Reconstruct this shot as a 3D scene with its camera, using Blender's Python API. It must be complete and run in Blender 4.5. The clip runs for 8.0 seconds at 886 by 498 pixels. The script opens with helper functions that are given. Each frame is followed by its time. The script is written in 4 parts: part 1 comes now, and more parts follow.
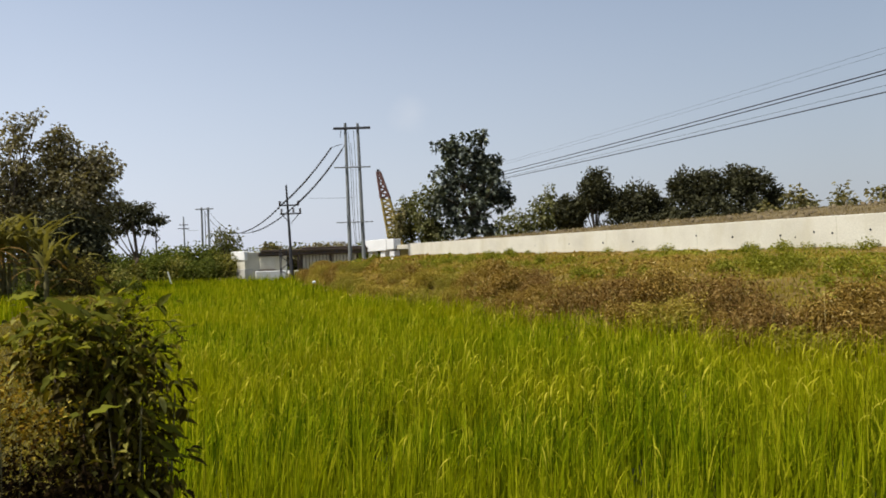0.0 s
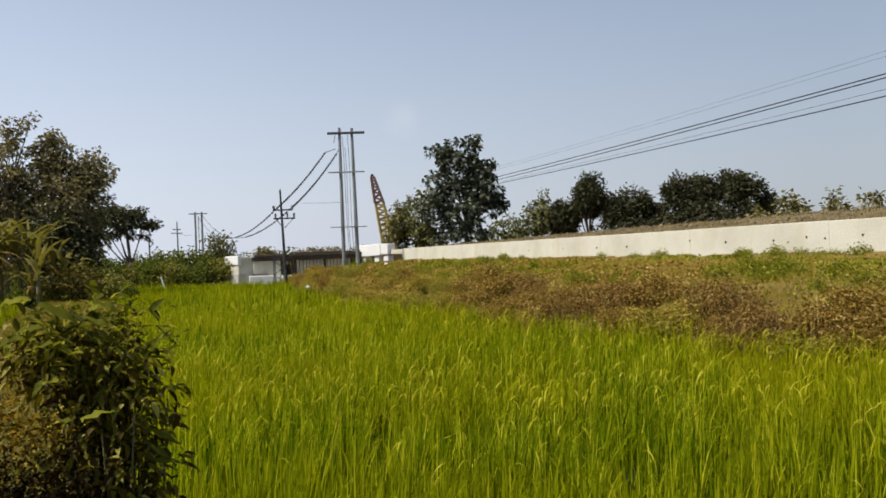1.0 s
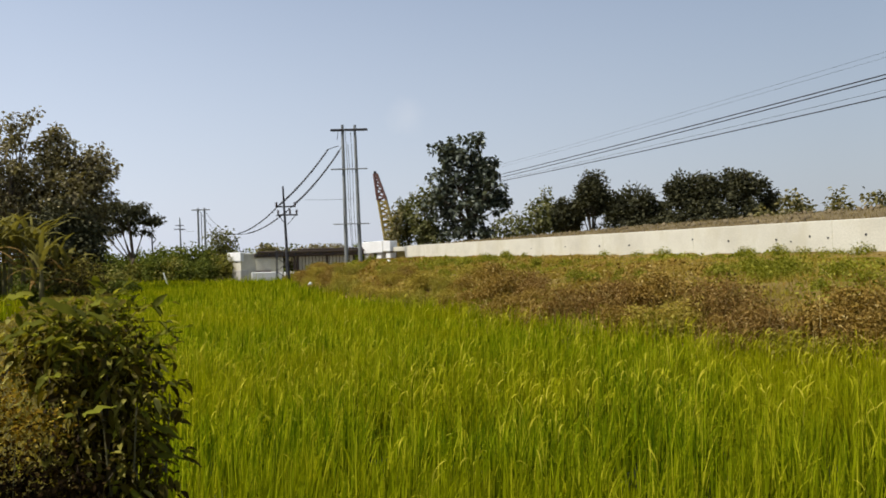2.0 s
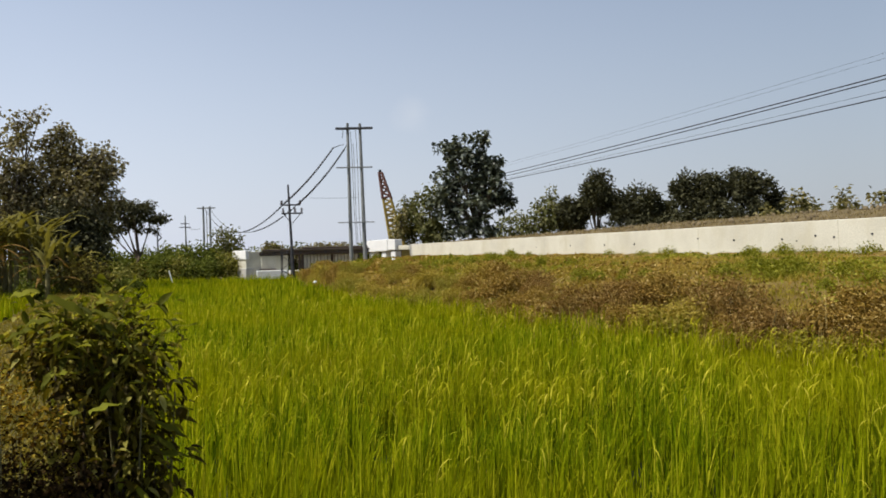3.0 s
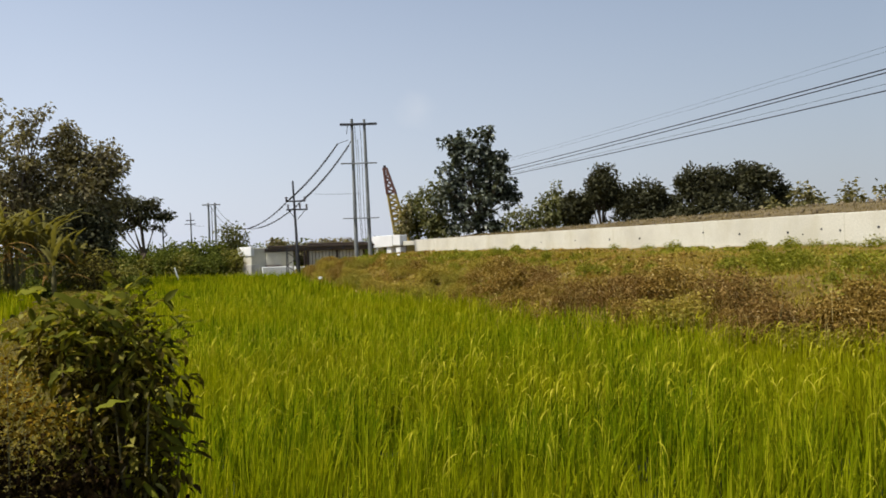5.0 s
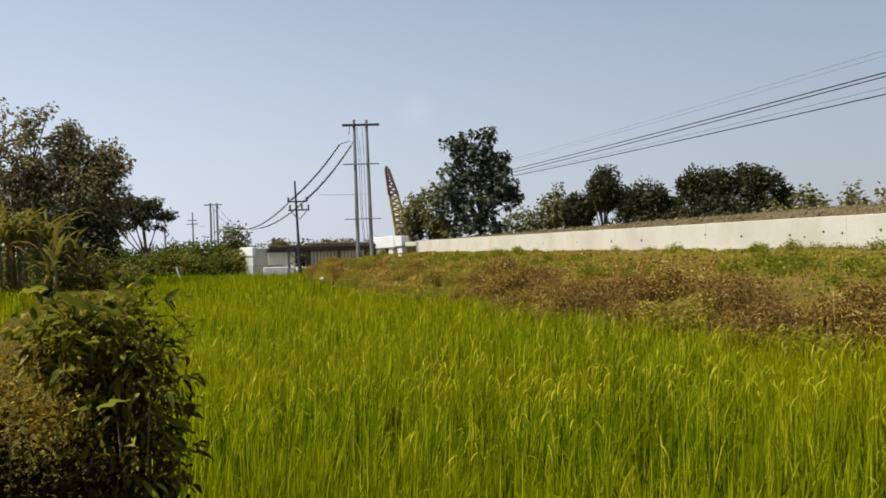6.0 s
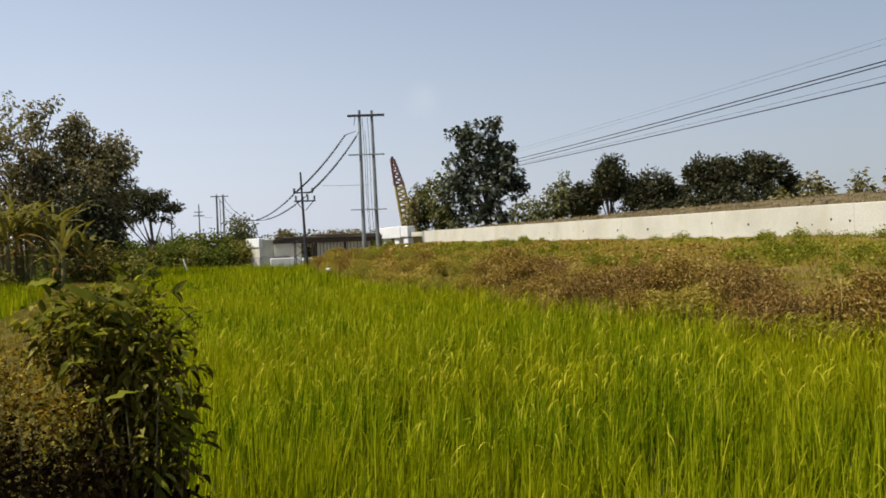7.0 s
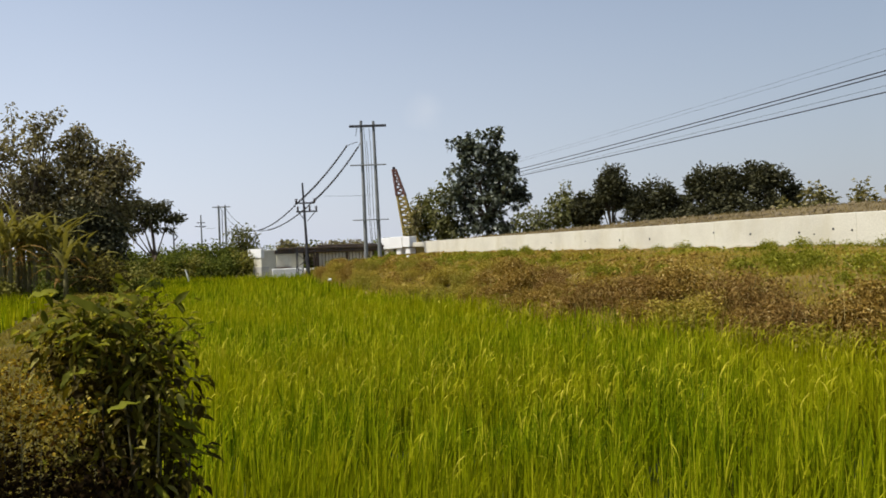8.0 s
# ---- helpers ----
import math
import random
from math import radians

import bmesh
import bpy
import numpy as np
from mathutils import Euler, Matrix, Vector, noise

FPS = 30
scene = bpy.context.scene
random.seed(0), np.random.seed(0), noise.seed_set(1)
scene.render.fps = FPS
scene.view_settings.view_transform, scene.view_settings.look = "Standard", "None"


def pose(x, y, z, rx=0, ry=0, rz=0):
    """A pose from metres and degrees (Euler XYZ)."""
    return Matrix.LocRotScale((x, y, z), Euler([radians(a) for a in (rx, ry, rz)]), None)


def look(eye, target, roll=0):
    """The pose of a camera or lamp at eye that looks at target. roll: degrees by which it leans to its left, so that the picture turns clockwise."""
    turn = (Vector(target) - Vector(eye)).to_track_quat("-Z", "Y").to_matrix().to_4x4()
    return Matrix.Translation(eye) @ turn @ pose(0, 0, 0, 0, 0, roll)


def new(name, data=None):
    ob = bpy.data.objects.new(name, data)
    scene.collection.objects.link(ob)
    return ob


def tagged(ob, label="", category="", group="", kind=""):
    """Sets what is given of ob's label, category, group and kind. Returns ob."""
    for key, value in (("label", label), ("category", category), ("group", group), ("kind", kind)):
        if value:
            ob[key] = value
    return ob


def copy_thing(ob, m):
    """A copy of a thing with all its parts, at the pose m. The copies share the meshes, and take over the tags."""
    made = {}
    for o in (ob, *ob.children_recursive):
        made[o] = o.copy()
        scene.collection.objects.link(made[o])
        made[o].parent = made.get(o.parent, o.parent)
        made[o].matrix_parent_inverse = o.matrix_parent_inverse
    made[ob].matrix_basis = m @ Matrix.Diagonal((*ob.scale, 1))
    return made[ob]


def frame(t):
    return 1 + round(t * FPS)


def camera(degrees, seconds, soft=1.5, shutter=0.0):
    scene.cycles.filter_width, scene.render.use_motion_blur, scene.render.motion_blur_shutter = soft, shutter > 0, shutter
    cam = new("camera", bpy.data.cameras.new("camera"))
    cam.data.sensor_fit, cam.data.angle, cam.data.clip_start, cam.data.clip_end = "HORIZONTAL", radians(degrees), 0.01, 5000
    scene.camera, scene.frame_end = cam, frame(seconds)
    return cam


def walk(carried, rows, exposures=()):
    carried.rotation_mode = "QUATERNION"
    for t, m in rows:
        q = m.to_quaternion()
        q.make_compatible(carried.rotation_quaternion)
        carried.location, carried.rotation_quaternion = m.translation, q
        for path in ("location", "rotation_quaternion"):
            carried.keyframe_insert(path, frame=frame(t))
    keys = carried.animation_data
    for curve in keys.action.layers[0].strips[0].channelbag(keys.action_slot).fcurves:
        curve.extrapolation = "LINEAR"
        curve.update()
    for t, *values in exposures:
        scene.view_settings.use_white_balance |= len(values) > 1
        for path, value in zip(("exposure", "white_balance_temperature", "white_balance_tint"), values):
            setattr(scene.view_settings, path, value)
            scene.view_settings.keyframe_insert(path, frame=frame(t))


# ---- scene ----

# ---------------------------------------------------------------- camera
cam = camera(58.0, 8.0, soft=1.75)
EYE_Z = 2.15
PATH = [  # seconds, pitch, roll, yaw: a hand-held camera that only turns
    (0.0, 0.100, 1.800, 0.000), (0.5, 0.500, 1.609, 0.015), (1.0, 0.435, 1.772, -0.431), (1.5, 0.105, 1.573, -0.361),
    (1.7, 0.215, 1.515, -0.321), (2.8, 0.287, 1.268, -0.066),
    (3.0, 0.165, 1.337, 0.088), (3.5, -0.075, 1.293, 0.068), (4.0, -0.498, 1.475, 0.001), (4.5, -0.358, 1.779, 0.242),
    (4.7, -0.141, 1.784, 0.372), (5.8, -0.224, 1.341, 0.446),
    (6.0, -0.079, 1.395, 0.564), (6.5, -0.131, 1.686, 1.044), (7.0, -0.774, 1.750, 0.998), (7.5, -0.326, 1.580, 1.172),
    (8.0, -0.043, 1.858, 1.130)]
walk(cam, [(t, pose(0, 0, EYE_Z, 90 + p, r, y)) for t, p, r, y in PATH])

# ---------------------------------------------------------------- light
SUN_AZ, SUN_EL = (-0.90, -0.42), 55.0
SKY_STRENGTH, SUN_STRENGTH, EXPOSURE = 0.12, 5.3, 0.0
HAZE_SUN, HAZE_FAR = (0.60, 0.645, 0.76), (0.36, 0.39, 0.45)
scene.view_settings.exposure = EXPOSURE
world = bpy.data.worlds.new("sky")
scene.world = world
world.use_nodes = True
wn, wl = world.node_tree.nodes, world.node_tree.links
sky = wn.new("ShaderNodeTexSky")
sky.sky_type, sky.sun_disc = "NISHITA", False
sky.sun_elevation, sky.sun_rotation = radians(SUN_EL), math.atan2(SUN_AZ[0], SUN_AZ[1])
sky.air_density, sky.dust_density, sky.ozone_density, sky.altitude = 1.1, 0.8, 1.2, 20
wn["Background"].inputs["Strength"].default_value = SKY_STRENGTH
# haze thickens the sky towards the horizon
wc, wx = wn.new("ShaderNodeTexCoord"), wn.new("ShaderNodeSeparateXYZ")
wl.new(wc.outputs["Generated"], wx.inputs[0])
wr = wn.new("ShaderNodeValToRGB")
for e, (at, v) in zip(wr.color_ramp.elements, ((0.0, 0.92), (0.45, 0.25))):
    e.position, e.color = at, (v, v, v, 1)
wl.new(wx.outputs["Z"], wr.inputs[0])
wm = wn.new("ShaderNodeMix")
wm.data_type = "RGBA"
wl.new(wr.outputs[0], wm.inputs[0])
wl.new(sky.outputs[0], wm.inputs[6])
wh = wn.new("ShaderNodeValToRGB")  # brighter on the sun's side
wo = wn.new("ShaderNodeMath")
wo.operation = "MULTIPLY_ADD"
wo.inputs[1].default_value, wo.inputs[2].default_value = 0.5, 0.5
wl.new(wx.outputs["X"], wo.inputs[0])
wl.new(wo.outputs[0], wh.inputs[0])
for e, (at, c) in zip(wh.color_ramp.elements, ((0.28, HAZE_SUN), (0.72, HAZE_FAR))):
    e.position, e.color = at, (*c, 1)
wg = wn.new("ShaderNodeVectorMath")
wg.operation = "SCALE"
wg.inputs["Scale"].default_value = 10.0
wl.new(wh.outputs[0], wg.inputs[0])
wl.new(wg.outputs[0], wm.inputs[7])
# one faint scrap of cloud
cd, cn, cp, cm = wn.new("ShaderNodeVectorMath"), wn.new("ShaderNodeTexNoise"), wn.new("ShaderNodeValToRGB"), wn.new("ShaderNodeMix")
cd.operation = "DISTANCE"
cd.inputs[1].default_value = Vector((-0.036, 1.0, 0.172)).normalized()
wl.new(wc.outputs["Generated"], cd.inputs[0])
cn.inputs["Scale"].default_value, cn.inputs["Detail"].default_value = 45.0, 4.0
wl.new(wc.outputs["Generated"], cn.inputs["Vector"])
ca = wn.new("ShaderNodeMath")
ca.operation = "MULTIPLY_ADD"
ca.inputs[1].default_value = 0.03
wl.new(cn.outputs["Fac"], ca.inputs[0])
wl.new(cd.outputs["Value"], ca.inputs[2])
for e, (at, v) in zip(cp.color_ramp.elements, ((0.010, 0.22), (0.042, 0.0))):
    e.position, e.color = at, (v, v, v, 1)
wl.new(ca.outputs[0], cp.inputs[0])
cm.data_type = "RGBA"
wl.new(cp.outputs[0], cm.inputs[0])
wl.new(wm.outputs[2], cm.inputs[6])
cm.inputs[7].default_value = (6.6, 6.7, 7.0, 1)
wl.new(cm.outputs[2], wn["Background"].inputs["Color"])
sun = new("sun", bpy.data.lights.new("sun", "SUN"))
sun.data.energy, sun.data.angle, sun.data.color = SUN_STRENGTH, radians(0.6), (1.0, 0.94, 0.84)
sun_way = Vector((SUN_AZ[0], SUN_AZ[1], math.hypot(*SUN_AZ) * math.tan(radians(SUN_EL))))
sun.matrix_world = look(sun_way * 50, (0, 0, 0))

# ---------------------------------------------------------------- materials


def nodes_of(name):
    m = bpy.data.materials.new(name)
    m.use_nodes = True
    return m, m.node_tree.nodes, m.node_tree.links


def ramp(n, l, source, stops):
    r = n.new("ShaderNodeValToRGB")
    while len(r.color_ramp.elements) < len(stops):
        r.color_ramp.elements.new(0.5)
    for e, (at, c) in zip(r.color_ramp.elements, stops):
        e.position, e.color = at, (*c, 1)
    l.new(source, r.inputs[0])
    return r.outputs[0]


def tex(n, l, scale, detail=4.0, rough=0.6, stretch=(1, 1, 1)):
    c, m, t = n.new("ShaderNodeTexCoord"), n.new("ShaderNodeMapping"), n.new("ShaderNodeTexNoise")
    m.inputs["Scale"].default_value = stretch
    t.inputs["Scale"].default_value, t.inputs["Detail"].default_value, t.inputs["Roughness"].default_value = scale, detail, rough
    l.new(c.outputs["Object"], m.inputs[0])
    l.new(m.outputs[0], t.inputs["Vector"])
    return t.outputs["Fac"]


def mix(n, l, kind, fac, a, b):
    x = n.new("ShaderNodeMix")
    x.data_type, x.blend_type = "RGBA", kind
    for sock, v in ((x.inputs[0], fac), (x.inputs[6], a), (x.inputs[7], b)):
        if isinstance(v, (int, float)):
            sock.default_value = v
        elif isinstance(v, tuple):
            sock.default_value = (*v, 1)
        else:
            l.new(v, sock)
    return x.outputs[2]


def bump(n, l, height, strength, dist=0.02):
    b = n.new("ShaderNodeBump")
    b.inputs["Strength"].default_value, b.inputs["Distance"].default_value = strength, dist
    l.new(height, b.inputs["Height"])
    return b.outputs[0]


def solid(name, stops, scale=3.0, rough=0.85, metal=0.0, fine=40.0, relief=0.3, stretch=(1, 1, 1), stain=None):
    """Colour over a broad noise, darkened a little by a fine one, with relief."""
    m, n, l = nodes_of(name)
    p = n["Principled BSDF"]
    broad, small = tex(n, l, scale, stretch=stretch), tex(n, l, fine, 3)
    col = ramp(n, l, broad, stops)
    grain = ramp(n, l, small, [(0.3, (0.72, 0.72, 0.72)), (0.7, (1.08, 1.08, 1.08))])
    col = mix(n, l, "MULTIPLY", 0.6, col, grain)
    if stain:
        streak = ramp(n, l, tex(n, l, stain[0], 5, 0.7, stain[1]), [(0.5, (0, 0, 0)), (0.72, (1, 1, 1))])
        col = mix(n, l, "MIX", streak, col, stain[2])
    l.new(col, p.inputs["Base Color"])
    p.inputs["Roughness"].default_value, p.inputs["Metallic"].default_value = rough, metal
    l.new(bump(n, l, small, relief), p.inputs["Normal"])
    p.inputs["Specular IOR Level"].default_value = 0.08 if rough > 0.9 else 0.3
    return m


def leafy(name, stops, glow=0.35, rough=0.5, patch=None, gloss=0.15):
    """Leaves: each one with a tone of its own, letting some light through. patch: (scale, colour) of broader drifts."""
    m, n, l = nodes_of(name)
    p, out = n["Principled BSDF"], n["Material Output"]
    g = n.new("ShaderNodeNewGeometry")
    col = ramp(n, l, g.outputs["Random Per Island"], stops)
    if patch:
        f = ramp(n, l, tex(n, l, patch[0], 3), [(0.42, (0, 0, 0)), (0.62, (1, 1, 1))])
        x = mix(n, l, "MIX", f, (0, 0, 0), (patch[2],) * 3)
        col = mix(n, l, "MIX", x, col, patch[1])
    l.new(col, p.inputs["Base Color"])
    p.inputs["Roughness"].default_value, p.inputs["Specular IOR Level"].default_value = rough, gloss
    tr, mx = n.new("ShaderNodeBsdfTranslucent"), n.new("ShaderNodeMixShader")
    warm = mix(n, l, "MULTIPLY", 1.0, col, (1.3, 1.25, 0.6))
    l.new(warm, tr.inputs[0])
    mx.inputs[0].default_value = glow
    l.new(p.outputs[0], mx.inputs[1])
    l.new(tr.outputs[0], mx.inputs[2])
    l.new(mx.outputs[0], out.inputs[0])
    return m


RICE = leafy("rice_leaf", [(0.0, (0.03, 0.058, 0.001)), (0.4, (0.145, 0.205, 0.002)), (0.8, (0.30, 0.335, 0.005)), (1.0, (0.58, 0.54, 0.03))], 0.44, 0.7, (0.3, (0.34, 0.31, 0.003), 0.5), 0.04)
PANICLE = leafy("rice_ear", [(0.0, (0.22, 0.23, 0.006)), (0.6, (0.36, 0.33, 0.012)), (1.0, (0.56, 0.49, 0.05))], 0.3, 0.75, None, 0.03)
TEAK = leafy("teak_leaf", [(0.0, (0.095, 0.08, 0.05)), (0.5, (0.19, 0.162, 0.09)), (1.0, (0.34, 0.30, 0.16))], 0.25, 0.75, None, 0.08)
GLOSSY = leafy("glossy_leaf", [(0.0, (0.03, 0.036, 0.024)), (0.55, (0.06, 0.072, 0.046)), (0.85, (0.13, 0.145, 0.1)), (1.0, (0.34, 0.36, 0.28))], 0.15, 0.42, None, 0.35)
DARK = leafy("dark_leaf", [(0.0, (0.045, 0.045, 0.026)), (0.6, (0.07, 0.07, 0.038)), (1.0, (0.115, 0.112, 0.06))], 0.12, 0.85, None, 0.05)
OLIVE = leafy("olive_leaf", [(0.0, (0.08, 0.082, 0.02)), (0.5, (0.18, 0.175, 0.04)), (1.0, (0.33, 0.30, 0.09))], 0.3, 0.8, None, 0.05)
FARGREEN = leafy("far_tree_leaf", [(0.0, (0.065, 0.07, 0.028)), (0.5, (0.125, 0.13, 0.05)), (1.0, (0.22, 0.21, 0.1))], 0.25, 0.8, None, 0.05)
HEDGE = leafy("hedge_leaf", [(0.0, (0.05, 0.065, 0.012)), (0.6, (0.10, 0.12, 0.02)), (1.0, (0.19, 0.20, 0.05))], 0.3, 0.8, None, 0.05)
SPARSE = leafy("sparse_leaf", [(0.0, (0.08, 0.08, 0.03)), (0.5, (0.18, 0.16, 0.06)), (1.0, (0.32, 0.27, 0.13))], 0.25, 0.6)
BANANA = leafy("banana_leaf", [(0.0, (0.07, 0.062, 0.016)), (0.5, (0.155, 0.14, 0.035)), (0.85, (0.28, 0.24, 0.07)), (1.0, (0.55, 0.48, 0.22))], 0.35, 0.75, None, 0.06)
DRYLEAF = leafy("dry_leaf", [(0.0, (0.09, 0.05, 0.012)), (0.5, (0.25, 0.155, 0.037)), (0.93, (0.39, 0.265, 0.075)), (1.0, (0.58, 0.45, 0.2))], 0.25, 0.9, (0.5, (0.25, 0.19, 0.028), 0.55), 0.02)
WEED = leafy("weed_leaf", [(0.0, (0.10, 0.115, 0.01)), (0.6, (0.20, 0.205, 0.017)), (1.0, (0.34, 0.32, 0.05))], 0.38, 0.65, None, 0.08)
BANKGRASS = leafy("bank_grass", [(0.0, (0.21, 0.155, 0.022)), (0.5, (0.33, 0.24, 0.042)), (1.0, (0.47, 0.35, 0.09))], 0.3, 0.85, (0.4, (0.25, 0.225, 0.02), 0.75), 0.04)
BUSHLEAF = leafy("bush_leaf", [(0.0, (0.03, 0.02, 0.003)), (0.5, (0.09, 0.07, 0.008)), (0.85, (0.18, 0.16, 0.015)), (1.0, (0.5, 0.45, 0.12))], 0.4, 0.55, None, 0.12)
HERB = leafy("herb_leaf", [(0.0, (0.04, 0.018, 0.003)), (0.35, (0.13, 0.075, 0.008)), (0.85, (0.29, 0.19, 0.02)), (1.0, (0.6, 0.46, 0.09))], 0.3, 0.9, None, 0.02)
# brown undergrowth leaves, made near-black so the colour carries the shade
SHADELEAF = leafy("shaded_undergrowth", [(0.0, (0.014, 0.008, 0.003)), (0.6, (0.036, 0.02, 0.006)), (0.96, (0.06, 0.038, 0.01)), (1.0, (0.2, 0.15, 0.035))], 0.15, 0.8, None, 0.05)
BROADLEAF = leafy("broad_bush_leaf", [(0.0, (0.04, 0.045, 0.006)), (0.6, (0.12, 0.125, 0.012)), (1.0, (0.36, 0.34, 0.05))], 0.45, 0.65, None, 0.06)
BARK = solid("bark", [(0.3, (0.06, 0.045, 0.03)), (0.7, (0.14, 0.11, 0.08))], 4, 0.95, stretch=(1, 1, 0.2))
STEM = solid("stem", [(0.3, (0.10, 0.09, 0.03)), (0.7, (0.2, 0.17, 0.07))], 8, 0.8)
SOIL = solid("soil", [(0.3, (0.06, 0.05, 0.013)), (0.55, (0.11, 0.09, 0.024)), (0.8, (0.14, 0.125, 0.03))], 0.5, 0.95, fine=9.0, relief=0.8)
MUD = solid("mud", [(0.3, (0.02, 0.03, 0.008)), (0.7, (0.04, 0.06, 0.015))], 2.0, 0.7)
BANKSOIL = solid("bank_soil", [(0.3, (0.12, 0.08, 0.025)), (0.55, (0.19, 0.135, 0.04)), (0.8, (0.16, 0.14, 0.025))], 0.6, 0.95, fine=12.0, relief=0.8)
RUBBLE = solid("rubble", [(0.3, (0.09, 0.066, 0.034)), (0.5, (0.15, 0.115, 0.058)), (0.75, (0.23, 0.18, 0.095))], 0.9, 0.95, fine=14.0, relief=0.9)
STONE = solid("clod", [(0.3, (0.12, 0.09, 0.05)), (0.7, (0.26, 0.21, 0.13))], 1.5, 0.95)
CONCRETE = solid("pale_concrete", [(0.3, (0.51, 0.48, 0.39)), (0.5, (0.60, 0.57, 0.47)), (0.72, (0.65, 0.625, 0.52))], 0.5, 0.85, fine=25.0, relief=0.15, stain=(0.7, (1, 1, 0.5), (0.49, 0.45, 0.33)))
GREYCON = solid("grey_concrete", [(0.3, (0.36, 0.35, 0.32)), (0.7, (0.52, 0.50, 0.45))], 1.0, 0.85, fine=20.0, stain=(1.2, (1, 1, 0.2), (0.28, 0.25, 0.2)))
WHITE = solid("white_concrete", [(0.3, (0.74, 0.74, 0.72)), (0.7, (0.84, 0.84, 0.82))], 1.0, 0.7, fine=30.0, relief=0.1)
POLECON = solid("pole_concrete", [(0.3, (0.15, 0.16, 0.16)), (0.7, (0.26, 0.27, 0.265))], 1.0, 0.8)
IRON = solid("dark_iron", [(0.3, (0.03, 0.03, 0.035)), (0.7, (0.07, 0.07, 0.075))], 3.0, 0.6, 0.3)
DARKWOOD = solid("brown_girder", [(0.3, (0.05, 0.035, 0.028)), (0.7, (0.11, 0.08, 0.06))], 1.2, 0.8, stretch=(0.3, 1, 2))
WIRE = solid("wire", [(0.3, (0.03, 0.035, 0.04)), (0.7, (0.06, 0.065, 0.07))], 3.0, 0.6)
BLACKWIRE = solid("black_cable", [(0.3, (0.02, 0.02, 0.022)), (0.7, (0.04, 0.04, 0.045))], 3.0, 0.6)
YELLOW = solid("yellow_paint", [(0.3, (0.28, 0.20, 0.05)), (0.7, (0.38, 0.29, 0.08))], 2.0, 0.5)
RED = solid("red_paint", [(0.3, (0.10, 0.045, 0.035)), (0.7, (0.18, 0.085, 0.065))], 2.0, 0.5)
CERAMIC = solid("insulator", [(0.3, (0.06, 0.04, 0.035)), (0.7, (0.1, 0.07, 0.06))], 5.0, 0.3)

# ---------------------------------------------------------------- mesh helpers
rng = np.random.default_rng(7)


def quads(name, verts, faces, material, smooth=False):
    """A mesh from arrays: verts (n, 3), faces (m, 4)."""
    me = bpy.data.meshes.new(name)
    v, f = np.asarray(verts, np.float32), np.asarray(faces, np.int32)
    me.vertices.add(len(v))
    me.vertices.foreach_set("co", v.ravel())
    me.loops.add(f.size)
    me.loops.foreach_set("vertex_index", f.ravel())
    me.polygons.add(len(f))
    me.polygons.foreach_set("loop_start", np.arange(0, f.size, 4, dtype=np.int32))
    me.update(calc_edges=True)
    if smooth:
        me.polygons.foreach_set("use_smooth", np.ones(len(f), bool))
    me.materials.append(material)
    return me


def part(name, bm, material, parent, label=""):
    """Links a bmesh, or a ready mesh, as one object under a thing."""
    if isinstance(bm, bmesh.types.BMesh):
        me = bpy.data.meshes.new(name)
        bm.to_mesh(me)
        bm.free()
        me.materials.append(material)
    else:
        me = bm
    ob = new(name, me)
    ob.parent = parent
    return tagged(ob, label)


def thing(name, at, label, category, group="", turn=0):
    ob = tagged(new(name), label, category, group)
    ob.matrix_basis = pose(*at, 0, 0, turn)
    return ob


def box(bm, c, size, m=None, bevel=0.02):
    got = bmesh.ops.create_cube(bm, size=1)["verts"]
    bmesh.ops.scale(bm, vec=size, verts=got)
    if bevel:
        edges = list({e for v in got for e in v.link_edges})
        got = list({v for f in bmesh.ops.bevel(bm, geom=edges, offset=min(bevel, min(size) * 0.3), segments=1, affect="EDGES")["faces"] for v in f.verts} | {v for v in got if v.is_valid})
    if m is not None:
        bmesh.ops.transform(bm, matrix=m, verts=got)
    bmesh.ops.translate(bm, vec=c, verts=got)
    return bm


def rod(bm, a, b, r0, r1=None, n=8):
    a, b = Vector(a), Vector(b)
    d = b - a
    got = bmesh.ops.create_cone(bm, cap_ends=True, segments=n, radius1=r0, radius2=r0 if r1 is None else r1, depth=d.length)["verts"]
    bmesh.ops.transform(bm, matrix=Matrix.Translation((a + b) / 2) @ d.to_track_quat("Z", "Y").to_matrix().to_4x4(), verts=got)
    return bm


def tube(bm, pts, radii, n=7):
    """A tapering tube through points."""
    rings = []
    pts = [Vector(p) for p in pts]
    for i, p in enumerate(pts):
        d = (pts[min(i + 1, len(pts) - 1)] - pts[max(i - 1, 0)]).normalized()
        q = d.to_track_quat("Z", "Y")
        rings.append([bm.verts.new(p + q @ Vector((math.cos(a) * radii[i], math.sin(a) * radii[i], 0))) for a in [2 * math.pi * k / n for k in range(n)]])
    for r, s in zip(rings, rings[1:]):
        for k in range(n):
            bm.faces.new((r[k], r[(k + 1) % n], s[(k + 1) % n], s[k])).smooth = True
    bm.faces.new(rings[-1])
    return bm


